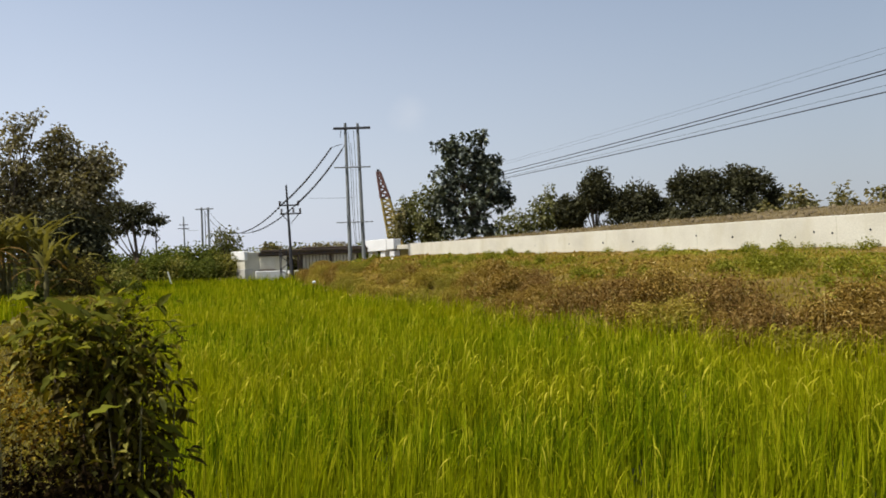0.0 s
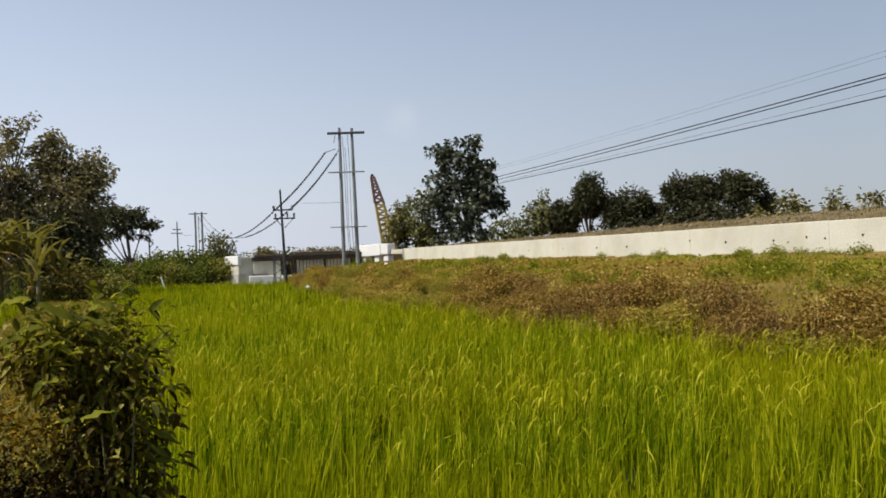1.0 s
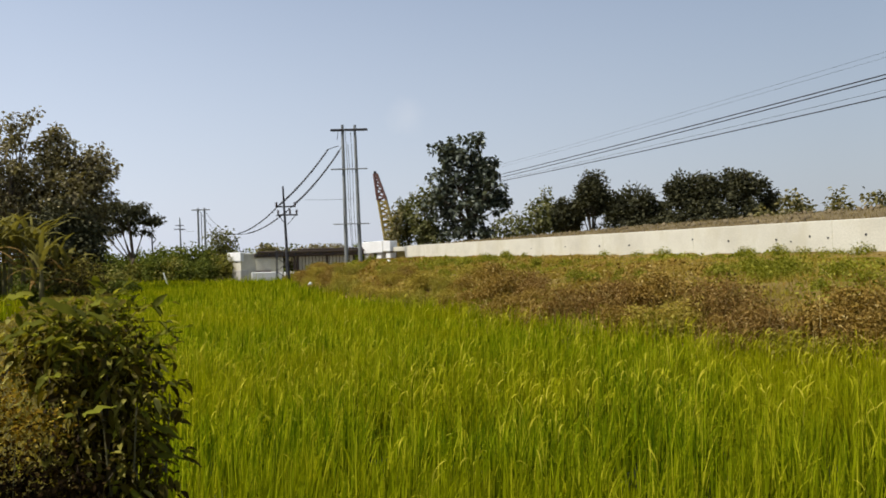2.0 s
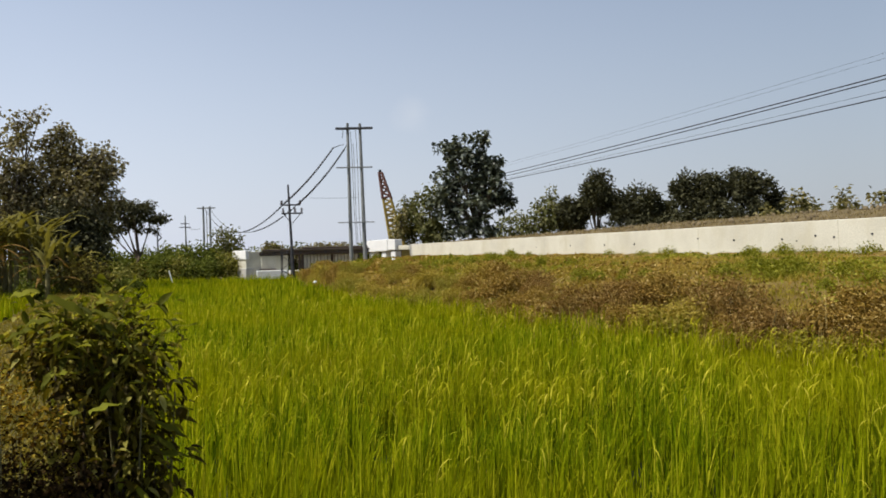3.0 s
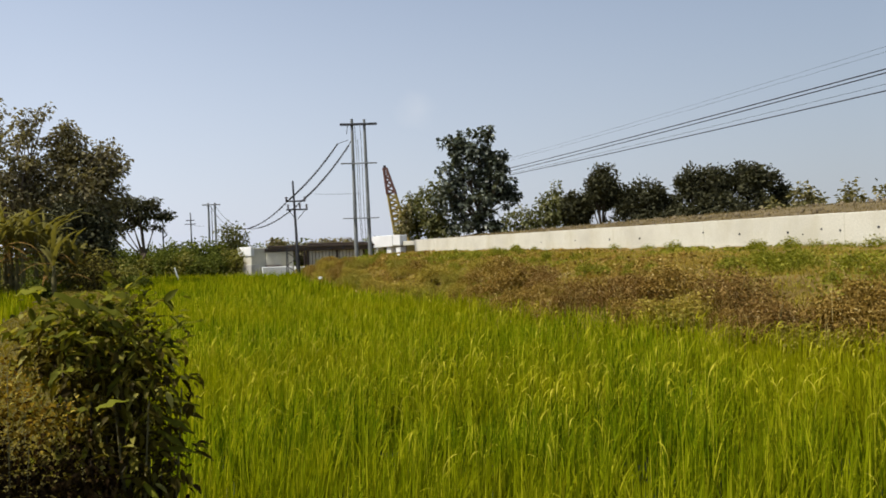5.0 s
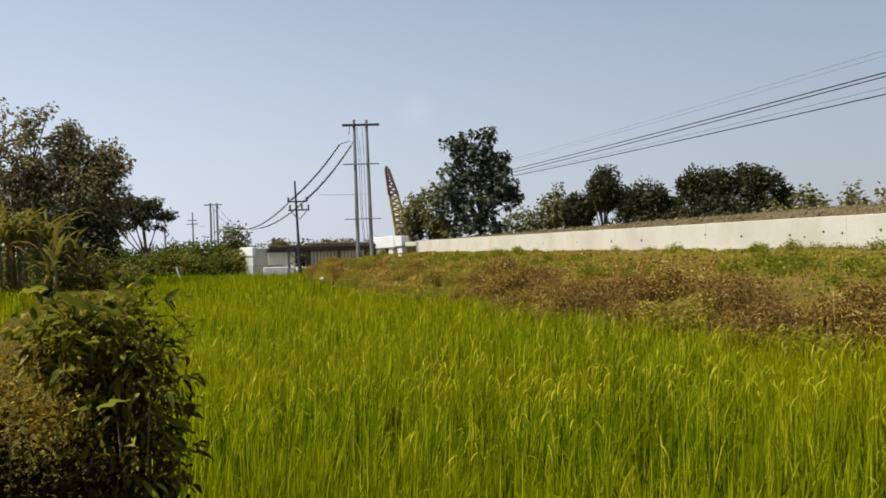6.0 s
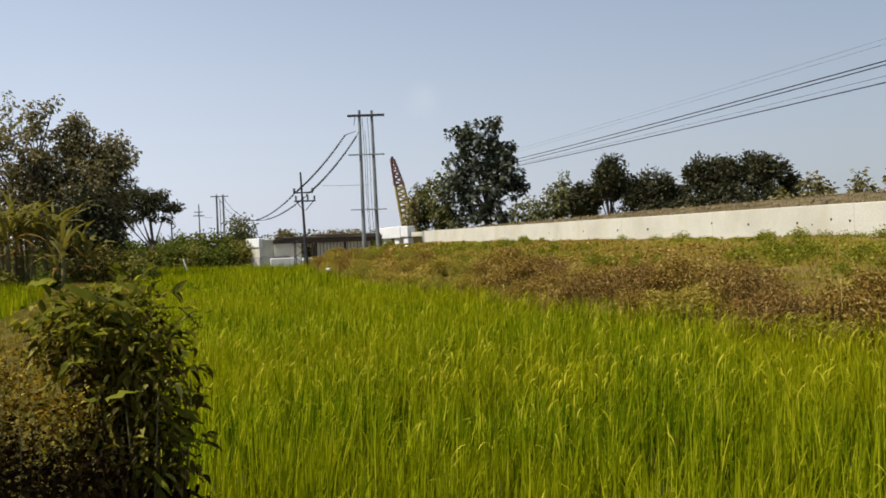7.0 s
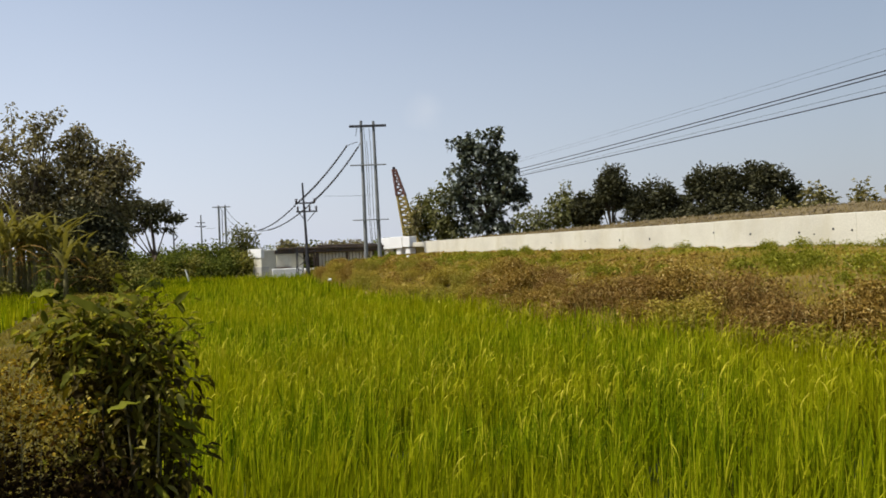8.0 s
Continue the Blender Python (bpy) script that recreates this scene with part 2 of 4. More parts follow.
def blades(base, height, width, lean, turn, segs, droop=0.0):
    """Grass blades as tapered strips: arrays of roots, heights, widths, leans (share of the height) and turns."""
    n = len(base)
    t = np.linspace(0, 1, segs + 1)[None, :]
    way = np.stack([np.cos(turn), np.sin(turn)], 1)
    side = np.stack([-np.sin(turn), np.cos(turn)], 1)
    spin = rng.uniform(-1.2, 1.2, n)
    side = side * np.cos(spin)[:, None] + way * np.sin(spin)[:, None]
    out = height[:, None] * lean[:, None] * t ** 2
    up = height[:, None] * (t - droop * lean[:, None] * t ** 3)
    w = width[:, None] * np.maximum(0.08, 1 - t ** 2.2) * 0.5
    mid = np.empty((n, segs + 1, 3))
    mid[..., :2] = base[:, None, :2] + way[:, None] * out[..., None]
    mid[..., 2] = base[:, 2:3] + up
    s3 = np.zeros((n, 1, 3))
    s3[:, 0, :2] = side
    v = np.stack([mid - s3 * w[..., None], mid + s3 * w[..., None]], 2).reshape(-1, 3)
    k = np.arange(segs)
    f = np.stack([2 * k, 2 * k + 1, 2 * k + 3, 2 * k + 2], 1)[None] + (np.arange(n) * 2 * (segs + 1))[:, None, None]
    return v, f.reshape(-1, 4)


def joined(pieces):
    vs, fs, o = [], [], 0
    for v, f in pieces:
        vs.append(v)
        fs.append(f + o)
        o += len(v)
    return np.concatenate(vs), np.concatenate(fs)


def leaves(at, length, width, out=None, droop=0.3, fold=0.15, up=0.3):
    """Pointed leaves of two folded quads at places (n, 3); out: a way in which each tends to point."""
    n = len(at)
    d = rng.normal(size=(n, 3))
    d[:, 2] = d[:, 2] * 0.5 - droop
    if out is not None:
        d += out * 1.2
    d /= np.linalg.norm(d, axis=1, keepdims=True) + 1e-9
    r = rng.normal(size=(n, 3))
    r[:, 2] += up * 4
    s = np.cross(d, r)
    s /= np.linalg.norm(s, axis=1, keepdims=True) + 1e-9
    nr = np.cross(s, d)
    ln = (length * rng.uniform(0.65, 1.25, n))[:, None]
    wd = (width * rng.uniform(0.7, 1.2, n))[:, None]
    base, tip = at, at + d * ln - np.array([0, 0, 1]) * ln * 0.18
    m = at + d * ln * 0.45
    ml, mr = m + s * wd * 0.5 + nr * wd * fold, m - s * wd * 0.5 + nr * wd * fold
    v = np.stack([base, ml, tip, mr], 1).reshape(-1, 3)
    f = np.arange(n * 4).reshape(-1, 4)
    return v, f


def clumped(blobs, clumps, per, spread, shell=0.45, flat=1.0):
    """Leaf places: clumps in the outer part of ellipsoids (cx, cy, cz, rx, ry, rz), each with some leaves round it. Also their ways out and the clumps."""
    weight = np.array([(b[3] * b[4] * b[5]) ** (2 / 3) for b in blobs])
    which = rng.choice(len(blobs), clumps, p=weight / weight.sum())
    b = np.array(blobs)[which]
    d = rng.normal(size=(clumps, 3))
    d /= np.linalg.norm(d, axis=1, keepdims=True)
    r = rng.uniform(shell, 1.0, clumps) ** 0.7
    c = b[:, :3] + d * b[:, 3:] * r[:, None] * rng.uniform(0.85, 1.12, (clumps, 1))
    at = np.repeat(c, per, 0)
    o = np.clip(rng.normal(size=at.shape), -1.6, 1.6) * spread * 0.5
    o[:, 2] *= flat
    return at + o, o / (np.linalg.norm(o, axis=1, keepdims=True) + 1e-9), c


def tree(name, base, blobs, material, label, clumps=160, per=14, spread=0.9, leaf=(0.35, 0.2), trunk=0.2, shell=0.45, flat=0.8, limbs=9, fork=0.35, group="", category="tree", droop=0.3, bow=0.08, tufts=0):
    """A tree: tapered trunk with limbs that reach into a crown of leaf clumps. blobs are relative to the base."""
    t = thing(name, base, label, category, group)
    at, out, c = clumped(blobs, clumps, per, spread, shell, flat)
    mid = np.array([np.mean(c[:, 0]), np.mean(c[:, 1]), np.mean(c[:, 2])])
    far = np.argsort(-np.linalg.norm((c - mid) * (1, 0.4, 1), axis=1) - rng.uniform(0, 0.6, len(c)) - 0.25 * (c - mid)[:, 2])[:tufts]
    tips = [c[i] + (c[i] - mid) / np.linalg.norm(c[i] - mid) * rng.uniform(0.5, 1.2) * spread + (0, 0, 0.25 * spread) for i in far]
    for e in tips:
        o = rng.normal(size=(per // 2, 3)) * spread * 0.3
        at, out = np.concatenate([at, e + o]), np.concatenate([out, o / (np.linalg.norm(o, axis=1, keepdims=True) + 1e-9)])
    keep = at[:, 2] > 0.1
    v, f = leaves(at[keep], leaf[0], leaf[1], out[keep], droop)
    part("crown", quads("crown", v, f, material), material, t)
    bm = bmesh.new()
    top = max(b[2] for b in blobs)
    h = top * fork
    sway = rng.normal(size=(4, 2)) * 0.03 * top
    tip = blobs[0][2] + 0.4 * blobs[0][5]
    stem = [(0, 0, -0.4), (sway[0, 0] * .3, sway[0, 1] * .3, h * 0.5), (sway[1, 0], sway[1, 1], h), (sway[2, 0] * 1.5, sway[2, 1] * 1.5, max(h + 0.1, (h + tip) / 2)), (blobs[0][0] * .7 + sway[3, 0], blobs[0][1] * .7, max(h + 0.3, tip))]
    tube(bm, stem, [trunk * 1.25, trunk, trunk * 0.85, trunk * 0.5, trunk * 0.15])
    for i in rng.choice(len(c), min(limbs, len(c)), replace=False):
        e = Vector(c[i])
        k = rng.uniform(0.55, 1.0)
        a = Vector(stem[1]).lerp(Vector(stem[2]), k)
        m = a.lerp(e, 0.5) + Vector((0, 0, bow * (e - a).length))
        tube(bm, [a, a.lerp(m, 0.5) + Vector((0, 0, 0.5 * bow * (e - a).length)), m, e], [trunk * 0.55, trunk * 0.42, trunk * 0.3, trunk * 0.08], 5)
        near = np.argsort(np.linalg.norm(c - c[i], axis=1))[1:4]
        for j in near:
            tube(bm, [m, m.lerp(Vector(c[j]), 0.55) + Vector((0, 0, 0.04)), c[j]], [trunk * 0.2, trunk * 0.13, trunk * 0.05], 4)
    for i, e in zip(far, tips):
        tube(bm, [c[i] - (c[i] - mid) * 0.15, c[i], e], [trunk * 0.12, trunk * 0.09, trunk * 0.05], 4)
    part("trunk", bm, BARK, t)
    return t


# ---------------------------------------------------------------- ground
WALL_AT, WALL_DIR, WALL_OUT = np.array([10.55, 19.0]), np.array([-0.309, 0.951]), np.array([-0.951, -0.309])
WALL_FROM, WALL_TO, WALL_FOOT, WALL_TOP = -16.0, 42.0, 1.90, 2.72


def smooth(x, a, b):
    t = np.clip((x - a) / (b - a), 0, 1)
    return t * t * (3 - 2 * t)


def along(x, y):
    """Place along the wall, and distance from it towards the field."""
    d = np.stack([x - WALL_AT[0], y - WALL_AT[1]], -1)
    return d @ WALL_DIR, d @ WALL_OUT


def foot(s):
    return np.interp(s, [-20, -7, 3, 12, 26, 36, 44], [6.5, 7.2, 8.8, 9.2, 9.9, 9.3, 8.6])


def field_left(y):
    return np.interp(y, [0, 4, 26, 56], [0.2, -1.45, -10.4, -22.4])


def height(x, y):
    s, q = along(x, y)
    qf = foot(s)
    end = 1 - smooth(s, 40, 47)
    rough = 0.05 * np.sin(x * 1.7 + y * 0.9) * np.sin(y * 1.3 - x * 0.6)
    bank = np.interp(q / qf, [-4, 0, 0.35, 0.62, 0.8, 1.0, 1.06], [1.82, 1.82, 1.64, 1.38, 1.0, 0.25, 0.0]) + rough * (q < qf)
    crest = 3.1 - 0.22 * smooth(s, 8, 44)
    fill = np.interp(-q, [0, 0.3, 4.0, 7.0, 11.0, 16.0], [1.9, 2.6, 1, 1, 0, 0])
    fill = np.where(-q > 0.3, np.interp(-q, [0.3, 4.0, 7.0, 12.0], [2.6, 0, 0, 0]) + crest * np.interp(-q, [0.3, 4.0, 7.0, 12.0], [0, 1, 1, 0.3]), fill)
    z = np.where(q > 0, bank, fill) * end
    z = np.where(q > qf * 1.06, 0, z)
    # bund beside the field and the raised edge where the camera stands
    b = field_left(y)
    bund = 0.5 * smooth(x, b - 4.0, b - 3.2) * (1 - smooth(x, b - 0.5, b)) * (1 - smooth(y, 45, 60))
    near = 0.65 * (1 - smooth(y, 1.6, 2.6))
    beyond = 0.35 * smooth(y, 55.5, 58)
    return np.maximum.reduce([z, bund + 0 * x, near + 0 * x, beyond * (q > qf)])


def sheet(name, xs, ys, material, label, lift=0.0, zf=None):
    X, Y = np.meshgrid(xs, ys)
    Z = (zf or height)(X, Y) + lift
    v = np.stack([X, Y, Z], -1).reshape(-1, 3)
    i = np.arange(len(xs) * len(ys)).reshape(len(ys), len(xs))
    f = np.stack([i[:-1, :-1], i[:-1, 1:], i[1:, 1:], i[1:, :-1]], -1).reshape(-1, 4)
    return tagged(new(name, quads(name, v, f, material, True)), label, name.split("_")[0], kind="structure")


far = np.array([60, 90, 150, 300, 700, 1500, 3000.0])
gx = np.concatenate([-far[::-1], np.arange(-45, 45.1, 0.75), far])
gy = np.concatenate([-far[::-1], np.arange(-12, 90.1, 0.75), np.array([110, 160, 300, 700, 1500, 3000.0])])


def under(x, y):
    s, q = along(x, y)
    near_bank = (q > -7.8) & (q < foot(s) * 1.0) & (s > -18.5) & (s < 46)
    return height(x, y) - 0.8 * near_bank


sheet("ground", gx, gy, SOIL, "dry tan soil with thin grass round the paddy field", 0.0, under)


def bank_strip(name, q0, q1, material, label, step=0.5, s0=-18.0, s1=47.0):
    ss, qq = np.arange(s0, s1, 0.6), np.linspace(q0, q1, int(abs(q1 - q0) / step) + 2)
    S, Q = np.meshgrid(ss, qq)
    Qs = Q * foot(S) if q1 > 0 and q0 >= 0 else Q
    X = WALL_AT[0] + S * WALL_DIR[0] + Qs * WALL_OUT[0]
    Y = WALL_AT[1] + S * WALL_DIR[1] + Qs * WALL_OUT[1]
    Z = height(X, Y) + 0.05 + 0.03 * np.sin(X * 5.1) * np.sin(Y * 4.3)
    i = np.arange(S.size).reshape(S.shape)
    f = np.stack([i[:-1, :-1], i[1:, :-1], i[1:, 1:], i[:-1, 1:]], -1).reshape(-1, 4)
    return tagged(new(name, quads(name, np.stack([X, Y, Z], -1).reshape(-1, 3), f, material, True)), label, "embankment", kind="structure")


bank_strip("embankment", 0.0, 1.04, BANKSOIL, "brown earth bank overgrown with dry grass and weeds", 0.05)
bank_strip("embankment_fill", -7.0, -0.12, RUBBLE, "brown rubble fill heaped behind the concrete wall", 0.4)


def field_sheet():
    ys = np.linspace(2.6, 56, 60)
    ts = np.linspace(0, 1, 30)
    v = []
    for y in ys:
        for t in ts:
            v.append((field_left(y) + t * (field_right(y) - field_left(y)), y, 0.03))
    i = np.arange(len(v)).reshape(len(ys), len(ts))
    f = np.stack([i[:-1, :-1], i[:-1, 1:], i[1:, 1:], i[1:, :-1]], -1).reshape(-1, 4)
    return tagged(new("field_floor", quads("field_floor", v, f, MUD)), "dark wet mud under the rice", "field", kind="structure")


def field_right(y):
    ss = np.linspace(-22, 48, 200)
    k = np.interp(ss, [-6, 10], [0.93, 1.0])
    fx = WALL_AT[0] + ss * WALL_DIR[0] + foot(ss) * k * WALL_OUT[0]
    fy = WALL_AT[1] + ss * WALL_DIR[1] + foot(ss) * k * WALL_OUT[1]
    return np.interp(y, fy, fx)


field_sheet()

# ---------------------------------------------------------------- concrete wall
def wall_point(s, q, z):
    p = WALL_AT + s * WALL_DIR + q * WALL_OUT
    return Vector((p[0], p[1], z))


WALL_TURN = math.degrees(math.atan2(WALL_DIR[1], WALL_DIR[0]))
wall = thing("concrete_wall", (*WALL_AT, 0), "long low cream-white concrete retaining wall on the bank", "wall", turn=WALL_TURN)
wall["kind"] = "structure"
PANEL = 5.8
k, s0 = 0, WALL_FROM
panels = []
while s0 < WALL_TO - 0.1:
    s1 = min(s0 + PANEL, WALL_TO)
    bm = box(bmesh.new(), ((s0 + s1) / 2, 0, (WALL_FOOT + WALL_TOP) / 2 - 0.2), (s1 - s0 - 0.002, 0.24, WALL_TOP - WALL_FOOT + 0.4 + 0.012 * (k % 2)), bevel=0.015)
    panels.append((s1, part("panel", bm, CONCRETE, wall)))
    s0, k = s1, k + 1
holes = []
for s, z, r in ((13.27, 2.25, .045), (11.06, 2.25, .042), (7.23, 2.37, .03), (5.44, 2.28, .036), (3.4, 2.27, .034), (2.84, 2.21, .02), (2.16, 2.33, .03), (1.53, 2.28, .03), (0.34, 2.33, .03), (16.2, 2.26, .03), (19.7, 2.24, .03)):
    holes.append((s, rod(bmesh.new(), (s, 0.115, z), (s, 0.135, z), r, n=10)))

for s, bm in holes:
    part("weep_hole", bm, IRON, next(p for end, p in panels if s < end), "dark round drain hole")

# ---------------------------------------------------------------- rice
def in_field(n, y0, y1):
    y = rng.uniform(y0, y1, n * 4)
    lo, hi = field_left(y), field_right(y)
    x = rng.uniform(-26, 12, n * 4)
    ok = (x > lo) & (x < hi) & (np.abs(x) < 0.8 * y + 6)
    return np.stack([x[ok], y[ok]], 1)


def area_count(y0, y1, density):
    ys = np.linspace(y0, y1, 40)
    w = np.minimum(field_right(ys), 0.8 * ys + 6) - np.maximum(field_left(ys), -0.8 * ys - 6)
    return int(np.mean(np.maximum(w, 0)) * (y1 - y0) * density)


def rice_zone(y0, y1, hills, per, segs, width, spread, bend):
    need = area_count(y0, y1, hills)
    h = in_field(need * 2, y0, y1)[:need]
    lift = 1 + 0.09 * np.sin(h[:, 0] * 0.9 + 1) * np.sin(h[:, 1] * 0.7)
    base = np.repeat(h, per, 0)
    n = len(base)
    b = np.zeros((n, 3))
    b[:, :2] = base + rng.normal(size=(n, 2)) * spread
    b[:, 2] = np.minimum(height(b[:, 0], b[:, 1]), 0.1)
    ht = rng.uniform(0.62, 0.92, n) * np.repeat(lift, per)
    lean = np.abs(rng.normal(bend, bend, n))
    turn = rng.normal(0.3, 1.5, n)
    return h, lift, blades(b, ht, rng.uniform(0.7, 1.3, n) * width, lean, turn, segs, 0.8)


def ear_set(root, tall, width):
    """Drooping ears: bent ribbons that swell towards the tip and hang over."""
    n, segs = len(root), 7
    turn, bend = rng.normal(0.2, 1.3, n), np.clip(rng.normal(1.9, 0.6, n), 0.4, 3.0)
    way = np.stack([np.cos(turn), np.sin(turn), np.zeros(n)], 1)
    spin = rng.uniform(0, 6.3, n)
    side = np.stack([np.cos(spin), np.sin(spin), np.zeros(n)], 1)
    u = np.linspace(0, 1, segs + 1)
    ang = bend[:, None] * u[None] ** 1.6
    step = tall[:, None] / segs
    p = root[:, None] + way[:, None] * np.cumsum(np.sin(ang) * step, 1)[..., None]
    p[..., 2] += np.cumsum(np.cos(ang) * step, 1)
    w = width * 0.5 * np.interp(u, [0, 0.3, 0.45, 0.8, 1], [0.25, 0.3, 1.0, 0.9, 0.15])[None] * rng.uniform(0.7, 1.3, (n, segs + 1))
    v = np.stack([p - side[:, None] * w[..., None], p + side[:, None] * w[..., None]], 2).reshape(-1, 3)
    k = np.arange(segs)
    f = np.stack([2 * k, 2 * k + 1, 2 * k + 3, 2 * k + 2], 1)[None] + (np.arange(n) * 2 * (segs + 1))[:, None, None]
    return v, f.reshape(-1, 4)


zones, ears = [], []
for y0, y1, hills, per, segs, width, spread, bend in ((2.4, 7, 27, 14, 4, 0.018, 0.05, 0.13), (7, 13, 26, 12, 3, 0.021, 0.065, 0.2), (13, 26, 18, 11, 3, 0.024, 0.1, 0.26), (26, 57, 9, 9, 2, 0.05, 0.15, 0.4)):
    h, lift, z = rice_zone(y0, y1, hills, per, segs, width, spread, bend)
    zones.append(z)
    if y0 < 20:
        ripe = 0.16 + 0.6 * smooth(h[:, 1], 5.6, 7.6) * (1 - 0.75 * smooth(h[:, 1], 9.5, 13.5))
        e = np.repeat(h[rng.random(len(h)) < ripe * (0.75 + 0.25 * np.sin(h[:, 0] * 0.8 + h[:, 1] * 0.9))], 2, 0)
        n = len(e)
        b = np.concatenate([e + rng.normal(size=(n, 2)) * 0.05, rng.uniform(0.6, 0.76, (n, 1))], 1)
        ears.append(ear_set(b, rng.uniform(0.16, 0.3, n), 0.009 if y0 < 7 else 0.012 if y0 < 13 else 0.016))
v, f = joined(zones)
tagged(new("rice_plants", quads("rice_plants", v, f, RICE)), "dense green rice plants ripening in the paddy field", "rice", kind="stuff")
v, f = joined(ears)
tagged(new("rice_ears", quads("rice_ears", v, f, PANICLE)), "drooping yellow-green ears of rice over the leaves", "rice", kind="stuff")

# second paddy beyond the bund
n = 15000
y = rng.uniform(12, 56, n)
x = field_left(y) - 4.2 - rng.uniform(0, 16, n)
b = np.stack([x, y, np.zeros(n)], 1)
v, f = blades(b, rng.uniform(0.6, 0.85, n), np.full(n, 0.07), np.abs(rng.normal(0.2, 0.15, n)), rng.uniform(0, 6.3, n), 1)
tagged(new("far_rice_plants", quads("far_rice_plants", v, f, RICE)), "green rice in the next paddy beyond the bund", "rice", kind="stuff")

# ---------------------------------------------------------------- bank growth
def on_bank(n, f0, f1, s0=-17.0, s1=44.0):
    s, t = rng.uniform(s0, s1, n), rng.uniform(f0, f1, n)
    q = t * foot(s)
    x = WALL_AT[0] + s * WALL_DIR[0] + q * WALL_OUT[0]
    y = WALL_AT[1] + s * WALL_DIR[1] + q * WALL_OUT[1]
    return np.stack([x, y, height(x, y)], 1)


near_b, far_b = on_bank(85000, 0.02, 1.02, -17, 12), on_bank(60000, 0.02, 1.02, 12, 45)
pieces = []
for b, w, hh in ((near_b, 0.02, 0.17), (far_b, 0.045, 0.17)):
    n = len(b)
    pieces.append(blades(b, rng.uniform(0.4, 1.3, n) * hh * (0.5 + 0.5 * smooth(along(b[:, 0], b[:, 1])[1], 0.5, 3.0)), np.full(n, w), np.abs(rng.normal(0.4, 0.3, n)), rng.uniform(0, 6.3, n), 2, 0.5))
v, f = joined(pieces)
cov = []
for s0, s1, count, size in ((-17, 2, 30000, 0.055), (2, 16, 17000, 0.08), (16, 44, 16000, 0.12)):
    at = on_bank(count, 0.03, 0.98, s0, s1)
    lush = np.sin(at[:, 0] * 0.8 + 1.0) + np.sin(at[:, 1] * 0.55) + np.sin((at[:, 0] - at[:, 1]) * 1.7) * 0.7 + rng.normal(0, 0.5, count) + np.where(along(at[:, 0], at[:, 1])[0] < 8, 0.35, -0.45)
    _, off = along(at[:, 0], at[:, 1])
    low = smooth(off, 1.5, 5.0)
    at[:, 2] += rng.uniform(0.0, 1.0, count) ** 1.5 * np.where(lush > 0.4, 0.10 + 0.22 * low, 0.06 + 0.12 * low)
    cov.append((at, lush, size))
for name, pick, mat, label in (("bank_weeds", 1, WEED, "low green weeds creeping over the bank"), ("bank_litter", 0, DRYLEAF, "dead brown leaves and stalks over the bank")):
    v2, f2 = joined([leaves(at[(lush > 1.05) if pick else (lush < -0.6)], size * 1.6, size, None, -0.1) for at, lush, size in cov])
    tagged(new(name, quads(name, v2, f2, mat)), label, "weeds", kind="stuff")
tagged(new("bank_grass", quads("bank_grass", v, f, BANKGRASS)), "dry straw-coloured and green grass on the bank", "grass", kind="stuff")


def scrub(name, r, h, material, count, leaf, label, stems=5, category="shrub", group="", twigs=0):
    t = thing(name, (0, 0, 0), label, category, group)
    blobs = [(0, 0, h * 0.5, r, r, h * 0.5), (r * 0.5, 0.1, h * 0.35, r * .7, r * .7, h * .35), (-r * 0.5, -0.1, h * 0.4, r * .7, r * .7, h * .4)]
    if twigs:
        blobs += [(rng.uniform(-.9, .9) * r, rng.uniform(-.9, .9) * r, h * rng.uniform(.4, .95), r * .3, r * .3, h * .25) for _ in range(7)]
    at, out, c = clumped(blobs, count // 9, 9, (0.14 if twigs else 0.3) * r + 0.05, 0.5 if twigs else 0.3)
    keep = at[:, 2] > 0.02
    v, f = leaves(at[keep], leaf[0], leaf[1], out[keep], 0.1)
    part("foliage", quads("foliage", v, f, material), material, t)
    if twigs:
        b = np.stack([rng.normal(0, .45, twigs) * r, rng.normal(0, .45, twigs) * r, rng.uniform(0, .3, twigs) * h], 1)
        v, f = blades(b, rng.uniform(0.4, 1.15, twigs) * h, np.full(twigs, 0.009), np.abs(rng.normal(0.7, 0.5, twigs)), rng.uniform(0, 6.3, twigs), 4, 0.6)
        part("twig_tangle", quads("twig_tangle", v, f, STRAW), STRAW, t, "tangle of thin pale dead twigs")["kind"] = "stuff"
    for i in range(stems):
        e = Vector(c[i % len(c)])
        bm = tube(bmesh.new(), [(e.x * .2, e.y * .2, -0.15), (e.x * .6, e.y * .6, max(e.z, .1) * .6), e], [0.014, 0.01, 0.004], 4)
        part("stem", bm, STEM if material is not DRYLEAF else BARK, t)
    return t


def put(kinds, spots, lo=0.8, hi=1.25):
    used = set()
    for x, y, z, k in spots:
        src = kinds[k % len(kinds)]
        m = pose(x, y, z, 0, 0, rng.uniform(0, 360))
        if src.name in used:
            o = copy_thing(src, m)
        else:
            used.add(src.name)
            o = src
            o.matrix_basis = m
        g = rng.uniform(lo, hi)
        o.scale = (g, g, g * rng.uniform(0.85, 1.15))


